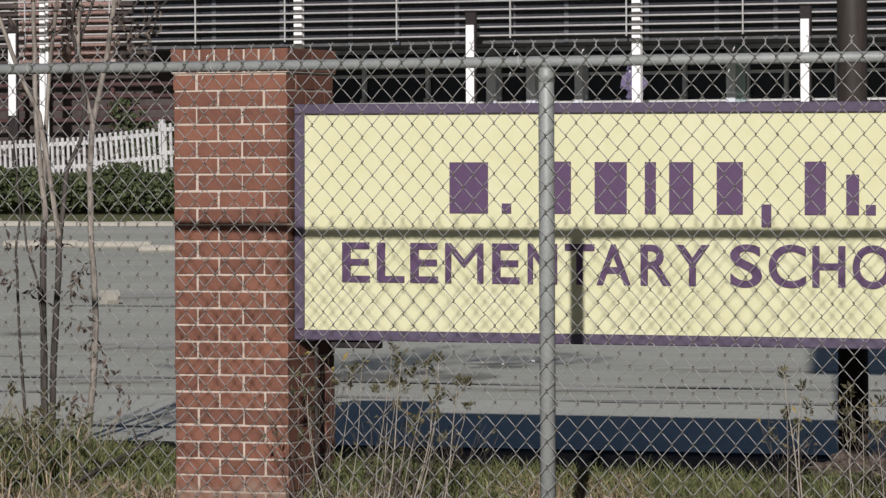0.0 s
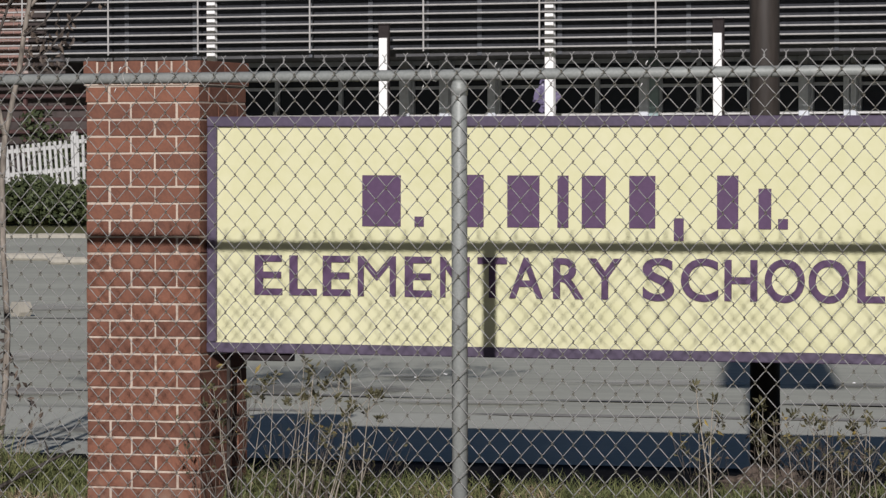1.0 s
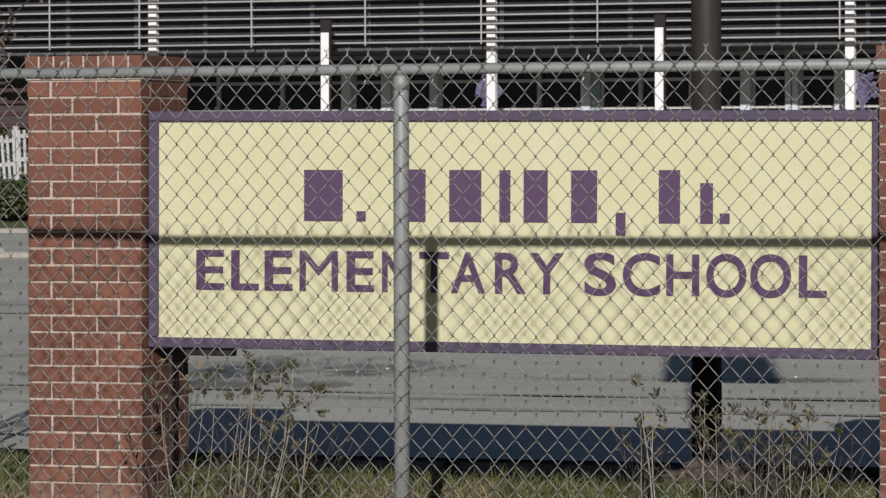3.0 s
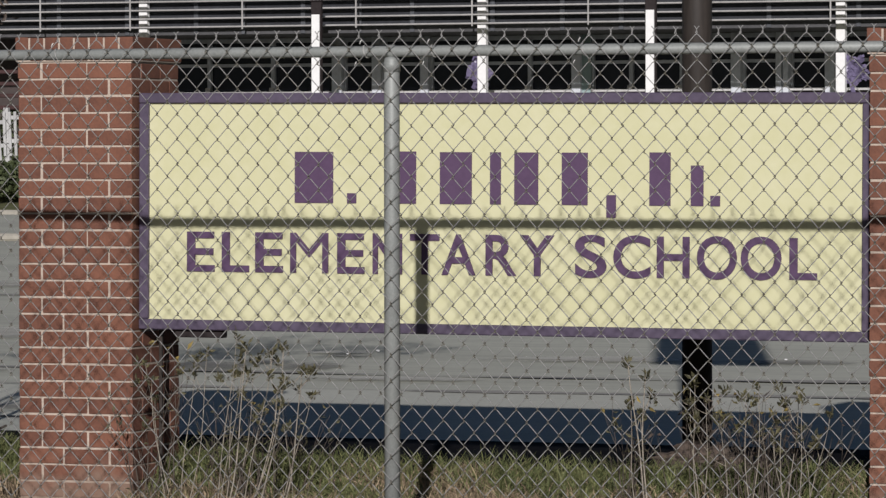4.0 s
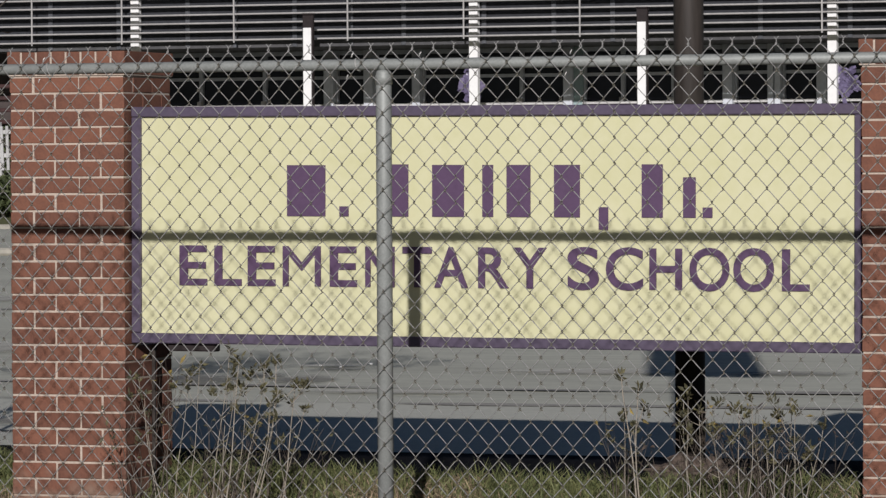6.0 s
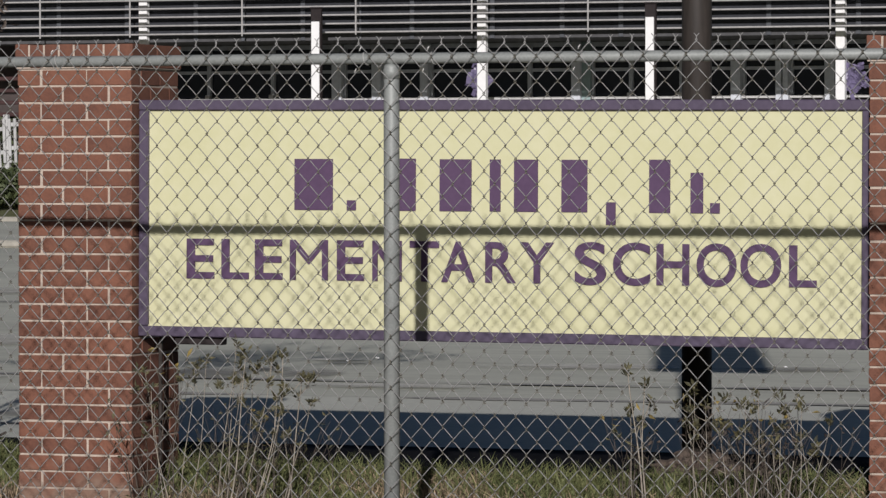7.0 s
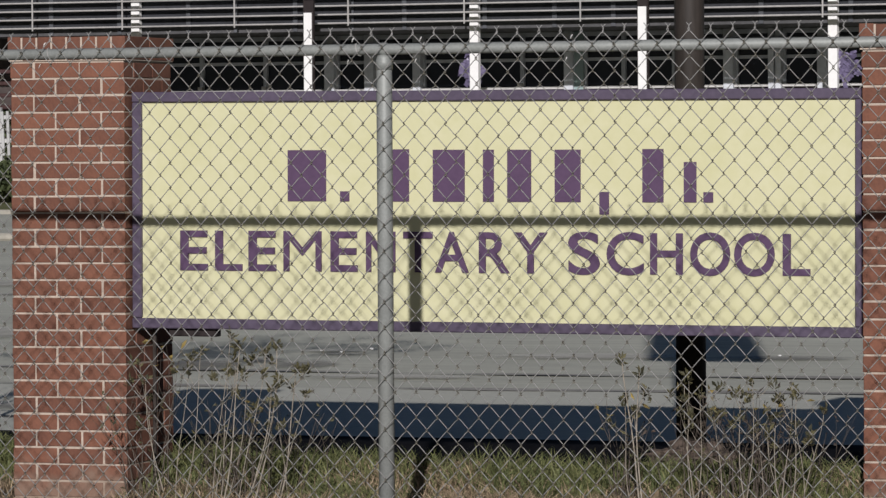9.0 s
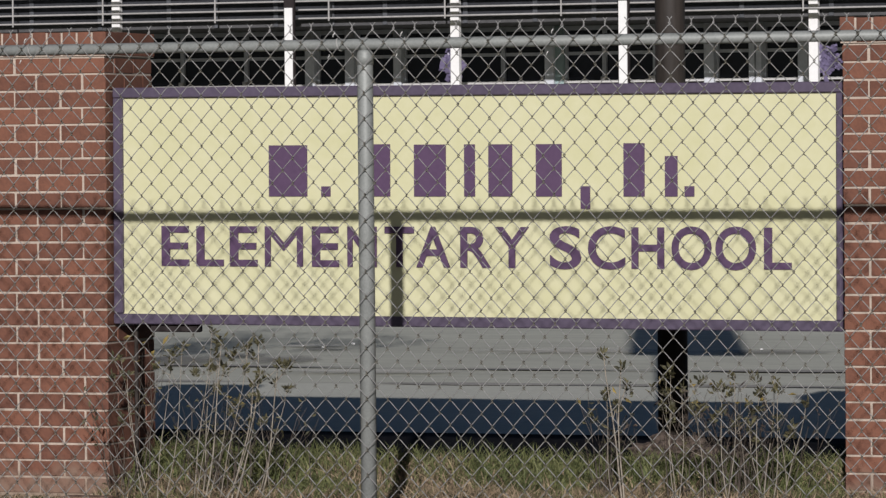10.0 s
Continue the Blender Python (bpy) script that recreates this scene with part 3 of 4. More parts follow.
def louvre_screen(x0, x1, rows):
    """A hanging screen of horizontal blades on thin uprights."""
    s = thing("louvre_screen", BUILDING @ pose(0, 1.0, 0), "screen of pale horizontal metal blades on thin uprights", "screen")
    blade = bmesh.new()
    box(blade, (x0, -0.02, -0.019), (x1, 0.28, 0.019), 0.006)
    me = mesh_of("blade", blade, M_LOUVRE)
    for i in range(rows):
        piece("blade", me, s, (0, 0, 4.53 + 0.209 * i))
    for x in (-16.24, -13.8, -11.37, -8.88, -5.83, -2.8, 0.23, 3.2, 6.2, 9.2):
        if x0 < x < x1:
            part("upright", boxed((x - 0.019, -0.045, 4.46), (x + 0.019, -0.021, 4.53 + 0.209 * rows), 0.005), M_LOUVRE, s, "thin pale upright")


louvre_screen(-20.5, 16.0, 12)


def bollard_post(x):
    """A tall brown post, with a white board on its front."""
    p = thing("walkway_post", BUILDING @ pose(x, 0, 0), "dark brown square post with a white board on its face", "post", "posts along the walkway")
    part("shaft", boxed((-0.135, 0.0, -0.1), (0.135, 0.12, 5.07), 0.02), M_BROWN, p, "dark brown steel shaft")
    part("white_board", boxed((-0.105, -0.03, 2.70), (0.105, -0.001, 4.76), 0.006), M_WHITE, p, "bright white board")
    part("cap", boxed((-0.15, -0.02, 5.071), (0.15, 0.14, 5.11), 0.01), M_BROWN, p, "dark cap")


for x in (-16.05, -3.42, 5.12):
    bollard_post(x)


def canopy_column(x, half):
    c = thing("canopy_column", BUILDING @ pose(x, 1.72, 0), "white square column in front of the walkway's roof slab", "column", "columns under the canopy")
    part("shaft", boxed((-half, -0.1, 0.06), (half, 0.06, 7.0), 0.01), M_WHITE, c, "white painted steel shaft")
    part("base_plate", boxed((-0.2, -0.2, -0.02), (0.2, 0.2, 0.06), 0.01), M_SILL, c, "grey base plate")


for x, half in ((-16.13, 0.075), (-8.86, 0.112), (0.20, 0.112), (9.22, 0.112)):
    canopy_column(x, half)
put("downpipe", tube(bmesh.new(), [(-15.93, 1.55, 0.0), (-15.93, 1.55, 7.0)], 0.045, 10), M_WHITE, "thin white downpipe beside a column", "pipe")


def ribbon(x, z, size, seed):
    """A crumpled bow of many loops tied round a column."""
    r = random.Random(seed)
    bow = thing("purple_bow", BUILDING @ pose(x, 1.80, z), "large crumpled lavender ribbon bow tied to a white column", "bow", "bows on the columns")
    for k in range(60):
        bm = bmesh.new()
        ang = r.uniform(0, 2 * math.pi)
        ln = size * r.uniform(0.2, 0.6)
        out = Vector((math.cos(ang), r.uniform(-0.25, 0.25), math.sin(ang) * 1.15)).normalized()
        wide = out.cross(Vector((r.uniform(-1, 1), 1, r.uniform(-1, 1)))).normalized() * r.uniform(0.03, 0.07)
        heart = Vector((r.gauss(-0.05, size * 0.22), r.uniform(-0.05, 0.05), r.gauss(0, size * 0.26)))
        lift = out.cross(wide).normalized() * ln * r.uniform(0.12, 0.25)
        prev = None
        for i in range(8):
            t = math.pi * i / 7
            c = heart + out * ln * math.sin(t) + lift * math.cos(t) + Vector((r.gauss(0, 0.012), 0, r.gauss(0, 0.012)))
            pair = (bm.verts.new(c - wide), bm.verts.new(c + wide))
            if prev:
                bm.faces.new((prev[0], pair[0], pair[1], prev[1]))
            prev = pair
        part("loop", bm, M_RIBBON, bow)


ribbon(0.10, 3.37, 0.48, 4)
ribbon(9.55, 3.34, 0.53, 9)

# kerb stones, wheel stops, lawn strip, hedge and picket fence at the far side of the lot
lawn = boxed((-60, -14.5, -0.3), (60, -1.0, 0.17))
for v in lawn.verts:
    if v.co.z > 0 and v.co.y > -5:
        v.co.z = 0.50
put("far_lawn", lawn, M_LAWN, "strip of lawn in front of the school", "lawn", kind="structure")


def kerb_stone_mesh(l):
    return mesh_of("kerb_stone", boxed((-l / 2, -0.12, -0.15), (l / 2, 0.12, 0.10), 0.03), M_KERB)


far_kerb = thing("kerb_far", upright((-10.8, 100.7), 23.0), "row of pale concrete kerb stones at the far side", "kerb", kind="structure")
KS = kerb_stone_mesh(1.15)
for i in range(40):
    piece("kerb_stone", KS, far_kerb, (-14 + 1.18 * i, random.uniform(-0.03, 0.03), LOT_Z + random.uniform(-0.02, 0.01)))

WS = mesh_of("wheel_stop", boxed((-0.62, -0.09, 0), (0.62, 0.09, 0.11), 0.03), M_KERB)
for i, (x, y, turn) in enumerate(((-8.75, 73.6, -8), (-7.5, 72.5, -15), (-6.2, 68.9, -12), (-10.6, 74.4, -12), (-4.6, 68.0, -20), (-4.5, 43.0, 40))):
    ob = new("wheel_stop", WS)
    ob.matrix_world = pose(x, y, LOT_Z + 0.002, 0, 0, turn)
    if y < 50:
        ob.scale = (0.11, 0.9, 1.2)
    tagged(ob, "pale concrete wheel stop lying on the parking lot", "wheel stop", "wheel stops on the lot")


for x, y, w in ((-0.44, 29.9, 0.028), (-0.62, 29.4, 0.02), (-0.75, 29.6, 0.018), (2.04, 28.5, 0.022)):
    bm = bmesh.new()
    bmesh.ops.create_icosphere(bm, subdivisions=2, radius=w / 2)
    for v in bm.verts:
        v.co *= 1 + 0.5 * noise.noise(v.co * 60 + Vector((x, y, 0)))
        v.co.z *= 0.5
    scrap = new("paper_scrap", mesh_of("paper_scrap", bm, M_WHITE))
    scrap.matrix_world = pose(x, y, LOT_Z + 0.012)
    tagged(scrap, "small crumpled white paper scrap on the concrete", "litter", "scraps on the lot")


def leaf_cloud(name, lo, hi, count, size, mat, label, category, m):
    """A clipped hedge: a dense mass of single leaves with an uneven top."""
    r = np.random.RandomState(3)
    p = r.uniform(0, 1, (count, 3))
    x = lo[0] + p[:, 0] * (hi[0] - lo[0])
    bulge = 0.82 + 0.12 * np.sin(x * 2.1) + 0.10 * np.sin(x * 5.3 + 1)
    y = lo[1] + p[:, 1] * (hi[1] - lo[1])
    z = lo[2] + np.sqrt(p[:, 2]) * (hi[2] - lo[2]) * bulge
    c = np.stack([x, y, z], 1)
    a = r.normal(0, 1, (count, 3))
    a /= np.linalg.norm(a, axis=1)[:, None]
    b = np.cross(a, r.normal(0, 1, (count, 3)))
    b /= np.linalg.norm(b, axis=1)[:, None]
    v = np.stack([c - a * size, c + b * size * 0.5, c + a * size, c - b * size * 0.5], 1).reshape(-1, 3)
    me = bpy.data.meshes.new(name)
    me.from_pydata(v.tolist(), [], np.arange(count * 4).reshape(-1, 4).tolist())
    me.materials.append(mat)
    ob = new(name, me)
    ob.matrix_world = m
    return tagged(ob, label, category, kind="stuff")


leaf_cloud("hedge", (-24, -9.4, 0.40), (-4, -8.0, 1.46), 30000, 0.075, M_HEDGE, "dark green clipped hedge along the lawn", "hedge", BUILDING)
leaf_cloud("shrub", (-14.4, 1.8, 0.0), (-12.9, 3.0, 3.1), 1500, 0.09, M_HEDGE, "dark green shrub against the school wall", "shrub", BUILDING)


def picket_fence(m, length, label):
    f = thing("picket_fence", m, label, "fence", "white fences of the yard")
    pk = mesh_of("picket", boxed((-0.034, -0.02, 0), (0.034, 0.02, 1.02), 0.008), M_PICKET)
    n = int(length / 0.142)
    for i in range(n):
        piece("picket", pk, f, (i * 0.142, 0, 0.0))
    for z in (0.30, 0.84):
        part("rail", boxed((-0.05, 0.021, z), (n * 0.142, 0.07, z + 0.09)), M_PICKET, f)
    for i in range(int(n / 14) + 1):
        part("post", boxed((i * 1.99 - 0.06, 0.071, -1.3), (i * 1.99 + 0.06, 0.19, 1.12), 0.01), M_PICKET, f)


# fences tilted and stepped so their slope fits the camera's view
picket_fence(BUILDING @ pose(-13.4, -6.6, 0.97, 0, -2.2, 0), 3.3, "weathered white picket fence above the hedge")
picket_fence(BUILDING @ pose(-10.1, -6.6, 1.14, 0, -4.6, 0), 1.85, "weathered white picket fence tilted to fit the camera's view")
picket_fence(BUILDING @ pose(-8.28, -6.6, 1.38, 0, -2.0, 0), 4.0, "white picket fence standing higher above the hedge")
put("planter_bank", boxed((-24, -7.4, -0.02), (-4, -3.6, 0.95), 0.2), M_LAWN, "raised grassy bank behind the hedge", "bank", kind="structure")

# courses of the brick wing
FB = mesh_of("brick", boxed((-0.14, -0.03, -0.05), (0.14, -0.001, 0.05), 0.008), M_FARBRICK)
wing = bpy.data.objects["wall_wing"]
part("mortar_bed", boxed((-18.75, 4.98, 3.9), (-15.85, 4.999, 6.2)), M_JOINT, wing)
for j in range(18):
    for i in range(9):
        piece("brick", FB, wing, (-18.55 + 0.305 * i + 0.15 * (j % 2), 4.979, 3.97 + 0.122 * j))


def rail_rows():
    r = thing("brown_railing", BUILDING @ pose(-19.5, 2.2, 0), "dark reddish-brown horizontal rails in the recess", "railing")
    for z in (2.55, 2.85, 3.15, 3.45):
        part("rail", boxed((0, -0.05, z), (7.6, 0.05, z + 0.10), 0.02), M_RAIL, r)
    for x in (0.0, 2.5, 5.0, 7.5):
        part("post", boxed((x, 0.051, -0.02), (x + 0.1, 0.15, 3.6), 0.01), M_RAIL, r)


M_RAIL = material("reddish_brown_paint", (0.065, 0.034, 0.032), 0.7, vary=0.4, scale=0.8, fine=9)
rail_rows()


# ---- tree and plants behind the fence ----
def limb(bm, at, way, length, r, depth, tips, bend=0.25):
    """A tapered limb that forks."""
    pts, radii = [Vector(at)], [r]
    way = Vector(way).normalized()
    n = max(3, int(length / 0.12))
    for i in range(n):
        way = (way + Vector((random.uniform(-1, 1), random.uniform(-1, 1), random.uniform(-0.2, 0.6))) * bend * 0.25).normalized()
        pts.append(pts[-1] + way * length / n)
        radii.append(r * (1 - 0.55 * (i + 1) / n))
    tube(bm, pts, radii, 7)
    if depth:
        for _ in range(random.choice((2, 3))):
            w = (way + Vector((random.uniform(-0.7, 0.7), random.uniform(-0.7, 0.7), random.uniform(-0.1, 0.5)))).normalized()
            limb(bm, pts[-1], w, length * random.uniform(0.5, 0.75), radii[-1] * 0.85, depth - 1, tips, bend)
    else:
        tips.append((pts[-1], way))
    for p in pts[n // 2:]:
        tips.append((p, way))


def spine(bm, pts, r0, r1, y0=0.0):
    """A stem along given bends, smoothed, with a slight wander in depth."""
    out = []
    for i in range(len(pts) - 1):
        p, q = pts[i], pts[i + 1]
        for k in range(4):
            u = k / 4
            out.append((p[0] + (q[0] - p[0]) * u, p[1] + (q[1] - p[1]) * u))
    out.append(pts[-1])
    n = len(out) - 1
    way = [(x + 0.004 * noise.noise((z * 6, x, 1)), y0 + 0.03 * noise.noise((z * 2, x, 7)), z) for x, z in out]
    tube(bm, way, [(r0 + (r1 - r0) * i / n) * (1 + 0.12 * noise.noise((i * 0.9, r0 * 99, 0))) for i in range(n + 1)], 8)
    return way[-1]


def tree():
    random.seed(11)
    bx = -2.36
    t = thing("small_tree", pose(bx, 20.5, 0), "bare multi-stemmed young tree with a few withered leaves", "tree")
    tips = []

    def stem(pts, r0, r1, mat, label, grow=0, y0=0.0, n=3):
        bm = bmesh.new()
        end = spine(bm, [(x - bx, z) for x, z in pts], r0, r1, y0)
        d = Vector((pts[-1][0] - pts[-2][0], 0, pts[-1][1] - pts[-2][1])).normalized()
        for _ in range(grow):
            limb(bm, end, d + Vector((random.uniform(-0.35, 0.45), random.uniform(-0.4, 0.4), 0)), random.uniform(0.45, 0.7), r1 * 0.8, n, tips, 0.3)
        part("stem", bm, mat, t, label, smooth=True)

    tan, dark = "tan bare stem", "dark bare stem"
    stem([(-2.25, -0.1), (-2.24, 0.24), (-2.216, 0.46), (-2.204, 0.75), (-2.223, 1.14), (-2.228, 1.39), (-2.209, 1.60)], 0.016, 0.0125, M_BARK, tan)
    stem([(-2.209, 1.59), (-2.253, 1.755), (-2.277, 1.93), (-2.265, 2.12)], 0.0125, 0.010, M_BARK, tan, 3)
    stem([(-2.209, 1.59), (-2.155, 1.85), (-2.13, 2.02), (-2.10, 2.2)], 0.013, 0.010, M_BARK, tan, 3, 0.01)
    # thick stems below the tan ones: shade is put into a darker bark
    stem([(-2.41, -0.1), (-2.436, 0.41), (-2.440, 0.95), (-2.432, 1.17)], 0.017, 0.014, M_DARK_SHADED_BARK, dark, 0, 0.05)
    stem([(-2.424, 1.16), (-2.449, 1.39), (-2.466, 1.68), (-2.473, 2.12)], 0.014, 0.010, M_BARK, tan, 3, 0.05)
    stem([(-2.39, -0.1), (-2.392, 0.21), (-2.387, 0.53), (-2.368, 0.85), (-2.356, 1.10)], 0.016, 0.014, M_DARK_SHADED_BARK, dark, 0, -0.03)
    stem([(-2.356, 1.09), (-2.375, 1.19), (-2.41, 1.44), (-2.44, 1.63), (-2.5, 1.755), (-2.56, 1.9), (-2.61, 2.05)], 0.013, 0.009, M_BARK, tan, 2, -0.03)
    stem([(-2.356, 1.09), (-2.326, 1.39), (-2.26, 1.52), (-2.24, 1.68), (-2.30, 2.0)], 0.012, 0.008, M_DARK_SHADED_BARK, dark, 2, -0.02)
    stem([(-2.515, -0.05), (-2.515, 0.31), (-2.539, 0.65), (-2.554, 1.04), (-2.534, 1.19), (-2.56, 1.5)], 0.008, 0.004, M_DARK_SHADED_BARK, dark, 1, 0.02, 1)
    stem([(-2.42, 0.60), (-2.461, 0.9), (-2.505, 1.05), (-2.53, 1.3)], 0.006, 0.004, M_DARK_SHADED_BARK, dark, 0, 0.02)
    stem([(-2.44, 1.0), (-2.43, 1.45), (-2.40, 1.9), (-2.36, 2.2)], 0.011, 0.008, M_BARK, tan, 3, 0.06)
    stem([(-2.30, 1.75), (-2.27, 1.95), (-2.20, 2.15)], 0.008, 0.006, M_DARK_SHADED_BARK, dark, 3, 0.03)
    stem([(-2.155, 1.85), (-2.10, 1.92), (-2.02, 1.96), (-1.93, 2.08)], 0.006, 0.004, M_DARK_SHADED_BARK, dark, 2, 0.0, 1)
    stem([(-2.13, 2.02), (-2.04, 2.08), (-1.96, 2.2)], 0.006, 0.004, M_DARK_SHADED_BARK, dark, 2, 0.0, 1)
    stem([(-2.265, 2.0), (-2.33, 2.12), (-2.36, 2.3)], 0.008, 0.005, M_DARK_SHADED_BARK, dark, 2, 0.0, 1)
    stem([(-2.10, 2.15), (-1.95, 2.35), (-1.75, 2.5), (-1.55, 2.62)], 0.009, 0.006, M_BARK, tan, 4, 0.02)
    stem([(-2.20, 2.15), (-2.05, 2.45), (-1.90, 2.7)], 0.009, 0.006, M_BARK, tan, 4, 0.05)
    bm = bmesh.new()
    for p, w in tips:
        if random.random() < 0.55:
            for _ in range(random.randint(3, 6)):
                leaf(bm, p + Vector((random.uniform(-.04, .04), random.uniform(-.04, .04), random.uniform(-.06, .02))),
                     (random.uniform(-1, 1), random.uniform(-1, 1), random.uniform(-1.2, 0.3)), random.uniform(0.022, 0.045), 0.018)
    for x, z in ((-2.28, 0.92), (-2.30, 0.86), (-2.26, 0.95), (-2.20, 0.62), (-2.18, 0.58), (-2.27, 0.72), (-2.47, 0.86), (-2.05, 1.98), (-2.0, 2.03), (-1.98, 1.94), (-2.02, 1.90), (-2.08, 2.05), (-1.95, 2.08), (-2.1, 1.92), (-2.06, 1.86), (-2.12, 2.1), (-1.93, 2.0), (-2.34, 2.08), (-2.3, 2.02), (-2.36, 1.98), (-2.25, 2.1), (-2.55, 2.05), (-2.6, 1.1), (-2.58, 0.95), (-2.15, 0.5), (-2.1, 0.42), (-2.3, 0.4), (-2.36, 1.05), (-2.43, 1.1)):
        for _ in range(9):
            leaf(bm, (x - bx + random.gauss(0, 0.025), random.gauss(0, 0.02), z + random.gauss(0, 0.03)), (random.uniform(-1, 1), random.uniform(-1, 1), random.uniform(-1.5, 0)), random.uniform(0.03, 0.06), 0.02)
    part("foliage", bm, M_BROWNLEAF, t, "few withered brown leaves")


tree()


def shoots(name, base, stems, label):
    """Thin upright shoots with rosettes of small leaves at their tips."""
    p = thing(name, SIGN @ pose(base, -0.42, 0), label, "plant", "shoots below the sign")
    leaves = bmesh.new()
    lo, hi = min(q[0] for q in stems), max(q[0] for q in stems)
    for _ in range(len(stems) // 8):
        q = random.choice(stems)
        stems = stems + [(min(hi, max(lo, q[0] + random.gauss(0, 0.05))), q[1] * random.uniform(0.55, 0.95), random.uniform(-0.14, 0.10), random.uniform(0.002, 0.003))]
    for dx, top, lean, thick in stems:
        pts = []
        dy = random.uniform(-0.16, 0.16)
        for i in range(9):
            u = i / 8
            pts.append((dx + lean * 1.1 * (1 - u) ** 1.4 + 0.012 * math.sin(u * 6 + dx * 40) * (1 - u * 0.5), dy * (1 - u * 0.4), -0.05 + (top + 0.05) * u))
        thick = thick * 0.75 if thick > 0.0055 else thick * 0.6
        bm = tube(bmesh.new(), pts, [thick * (1 - 0.6 * i / 8) for i in range(9)], 5)
        tipv = [Vector(pts[-1])]
        for _ in range(random.randint(1, 3)):
            k = random.randint(5, 7)
            e = Vector(pts[k]) + Vector((random.uniform(-0.09, 0.09), random.uniform(-0.05, 0.05), random.uniform(0.04, 0.10)))
            tube(bm, [pts[k], (Vector(pts[k]) + e) / 2 + Vector((0, 0, -0.008)), e], [thick * 0.5, thick * 0.4, thick * 0.3], 4)
            tipv.append(e)
        part("stem", bm, M_STEM, p, "pale dry stem", smooth=True)
        for tv in tipv:
            for _ in range(random.randint(9, 15)):
                leaf(leaves, tv + Vector((random.uniform(-.008, .008), random.uniform(-.008, .008), random.uniform(-.03, .004))),
                     (random.uniform(-1, 1), random.uniform(-1, 1), random.uniform(0.0, 1.3)), random.uniform(0.018, 0.038), random.uniform(0.009, 0.016))
    part("foliage", leaves, M_LEAF, p, "small olive and yellowish leaves")


random.seed(5)
shoots("leafy_shoots", 0.55, [(0.049, 0.706, -0.09, 0.0045), (0.145, 0.665, -0.067, 0.0056), (0.075, 0.651, -0.097, 0.004), (0.207, 0.643, -0.134, 0.0045), (0.267, 0.659, -0.101, 0.0056),
                              (-0.031, 0.633, -0.067, 0.004), (0.011, 0.554, -0.079, 0.0045), (0.312, 0.571, -0.113, 0.0056), (0.118, 0.603, -0.109, 0.004),
                              (0.29, 0.542, -0.16, 0.0045), (-0.1, 0.601, -0.048, 0.004), (0.237, 0.494, -0.092, 0.0056), (0.344, 0.473, -0.172, 0.004),
                              (-0.30, 0.52, 0.09, 0.0045), (-0.38, 0.58, 0.08, 0.004)], "dry upright shoots with small olive leaves below the sign")
shoots("leafy_shoots", 2.30, [(-0.05, 0.62, 0.10, 0.006), (0.02, 0.57, 0.02, 0.0056), (-0.10, 0.46, 0.02, 0.004), (0.16, 0.52, 0.02, 0.005), (0.21, 0.56, 0.04, 0.004), (0.27, 0.50, 0.0, 0.004)],
       "tall pale twin shoots with leaf tufts by the steel post")
shoots("leafy_shoots", 2.80, [(-0.12, 0.50, 0.02, 0.005), (-0.05, 0.54, -0.03, 0.0045), (0.02, 0.48, -0.02, 0.005), (0.07, 0.52, -0.05, 0.005), (0.13, 0.49, -0.03, 0.005), (0.20, 0.44, -0.12, 0.0045), (0.10, 0.38, 0.05, 0.004),
                              (-0.20, 0.40, 0.03, 0.004), (0.00, 0.36, 0.06, 0.004)], "clump of thin pale shoots with small leaves")
shoots("leafy_shoots", -1.05, [(-0.5, 0.40, 0.04, 0.004), (-0.42, 0.52, 0.06, 0.004), (-0.34, 0.36, 0.1, 0.004), (-0.2, 0.44, 0.05, 0.005), (-0.05, 0.5, 0.1, 0.004), (0.1, 0.42, 0.0, 0.004), (-0.6, 0.62, 0.05, 0.004), (0.2, 0.46, 0.05, 0.004),
                               (-0.7, 0.7, 0.0, 0.004), (-0.75, 0.45, 0.05, 0.005)], "dry weeds with withered leaf tufts under the tree")


def twig_bush(base, back, wide, tall, stems, seed, leaf_mat, label):
    """A tangle of fine dark twigs with sparse small leaves."""
    random.seed(seed)
    p = thing("twiggy_bush", SIGN @ pose(base, back, 0), label, "bush", "bushes by the sign")
    tips = []
    bm = bmesh.new()
    for _ in range(stems):
        x = random.gauss(0, wide * 0.4)
        limb(bm, (x, random.uniform(-0.1, 0.1), -0.03), (x * 0.6 + random.uniform(-0.25, 0.25), random.uniform(-0.2, 0.2), 1), tall * random.uniform(0.35, 0.6), random.uniform(0.0022, 0.004), 1, tips, 0.5)
    part("tangle", bm, M_TWIG, p, "tangle of fine dark twigs", smooth=True)
    bm, few = bmesh.new(), bmesh.new()
    for q, w in tips:
        if random.random() < 0.3:
            bright = q.z > tall * 0.72 and random.random() < 0.6
            leaf(few if bright else bm, q, (random.uniform(-1, 1), random.uniform(-1, 1), random.uniform(-0.3, 1)), random.uniform(0.02, 0.04) * (1.3 if bright else 1), random.uniform(0.009, 0.015))
    part("foliage", bm, leaf_mat, p, "small withered leaves")
    part("foliage", few, M_YELLOW, p, "few yellowing leaves near the tips")


M_TWIG = material("brown_twig", (0.10, 0.082, 0.066), 0.9, vary=0.4, scale=10, fine=90)
twig_bush(2.66, -0.15, 0.28, 0.56, 54, 31, M_BROWNLEAF, "tangled twiggy bush with yellowing leaves by the sign")
twig_bush(0.16, -0.30, 0.13, 0.70, 12, 32, M_LEAF, "twiggy bush with olive leaves against the pillar")
twig_bush(0.55, -0.10, 0.30, 0.50, 34, 33, M_LEAF, "low tangle of dry twigs below the sign")
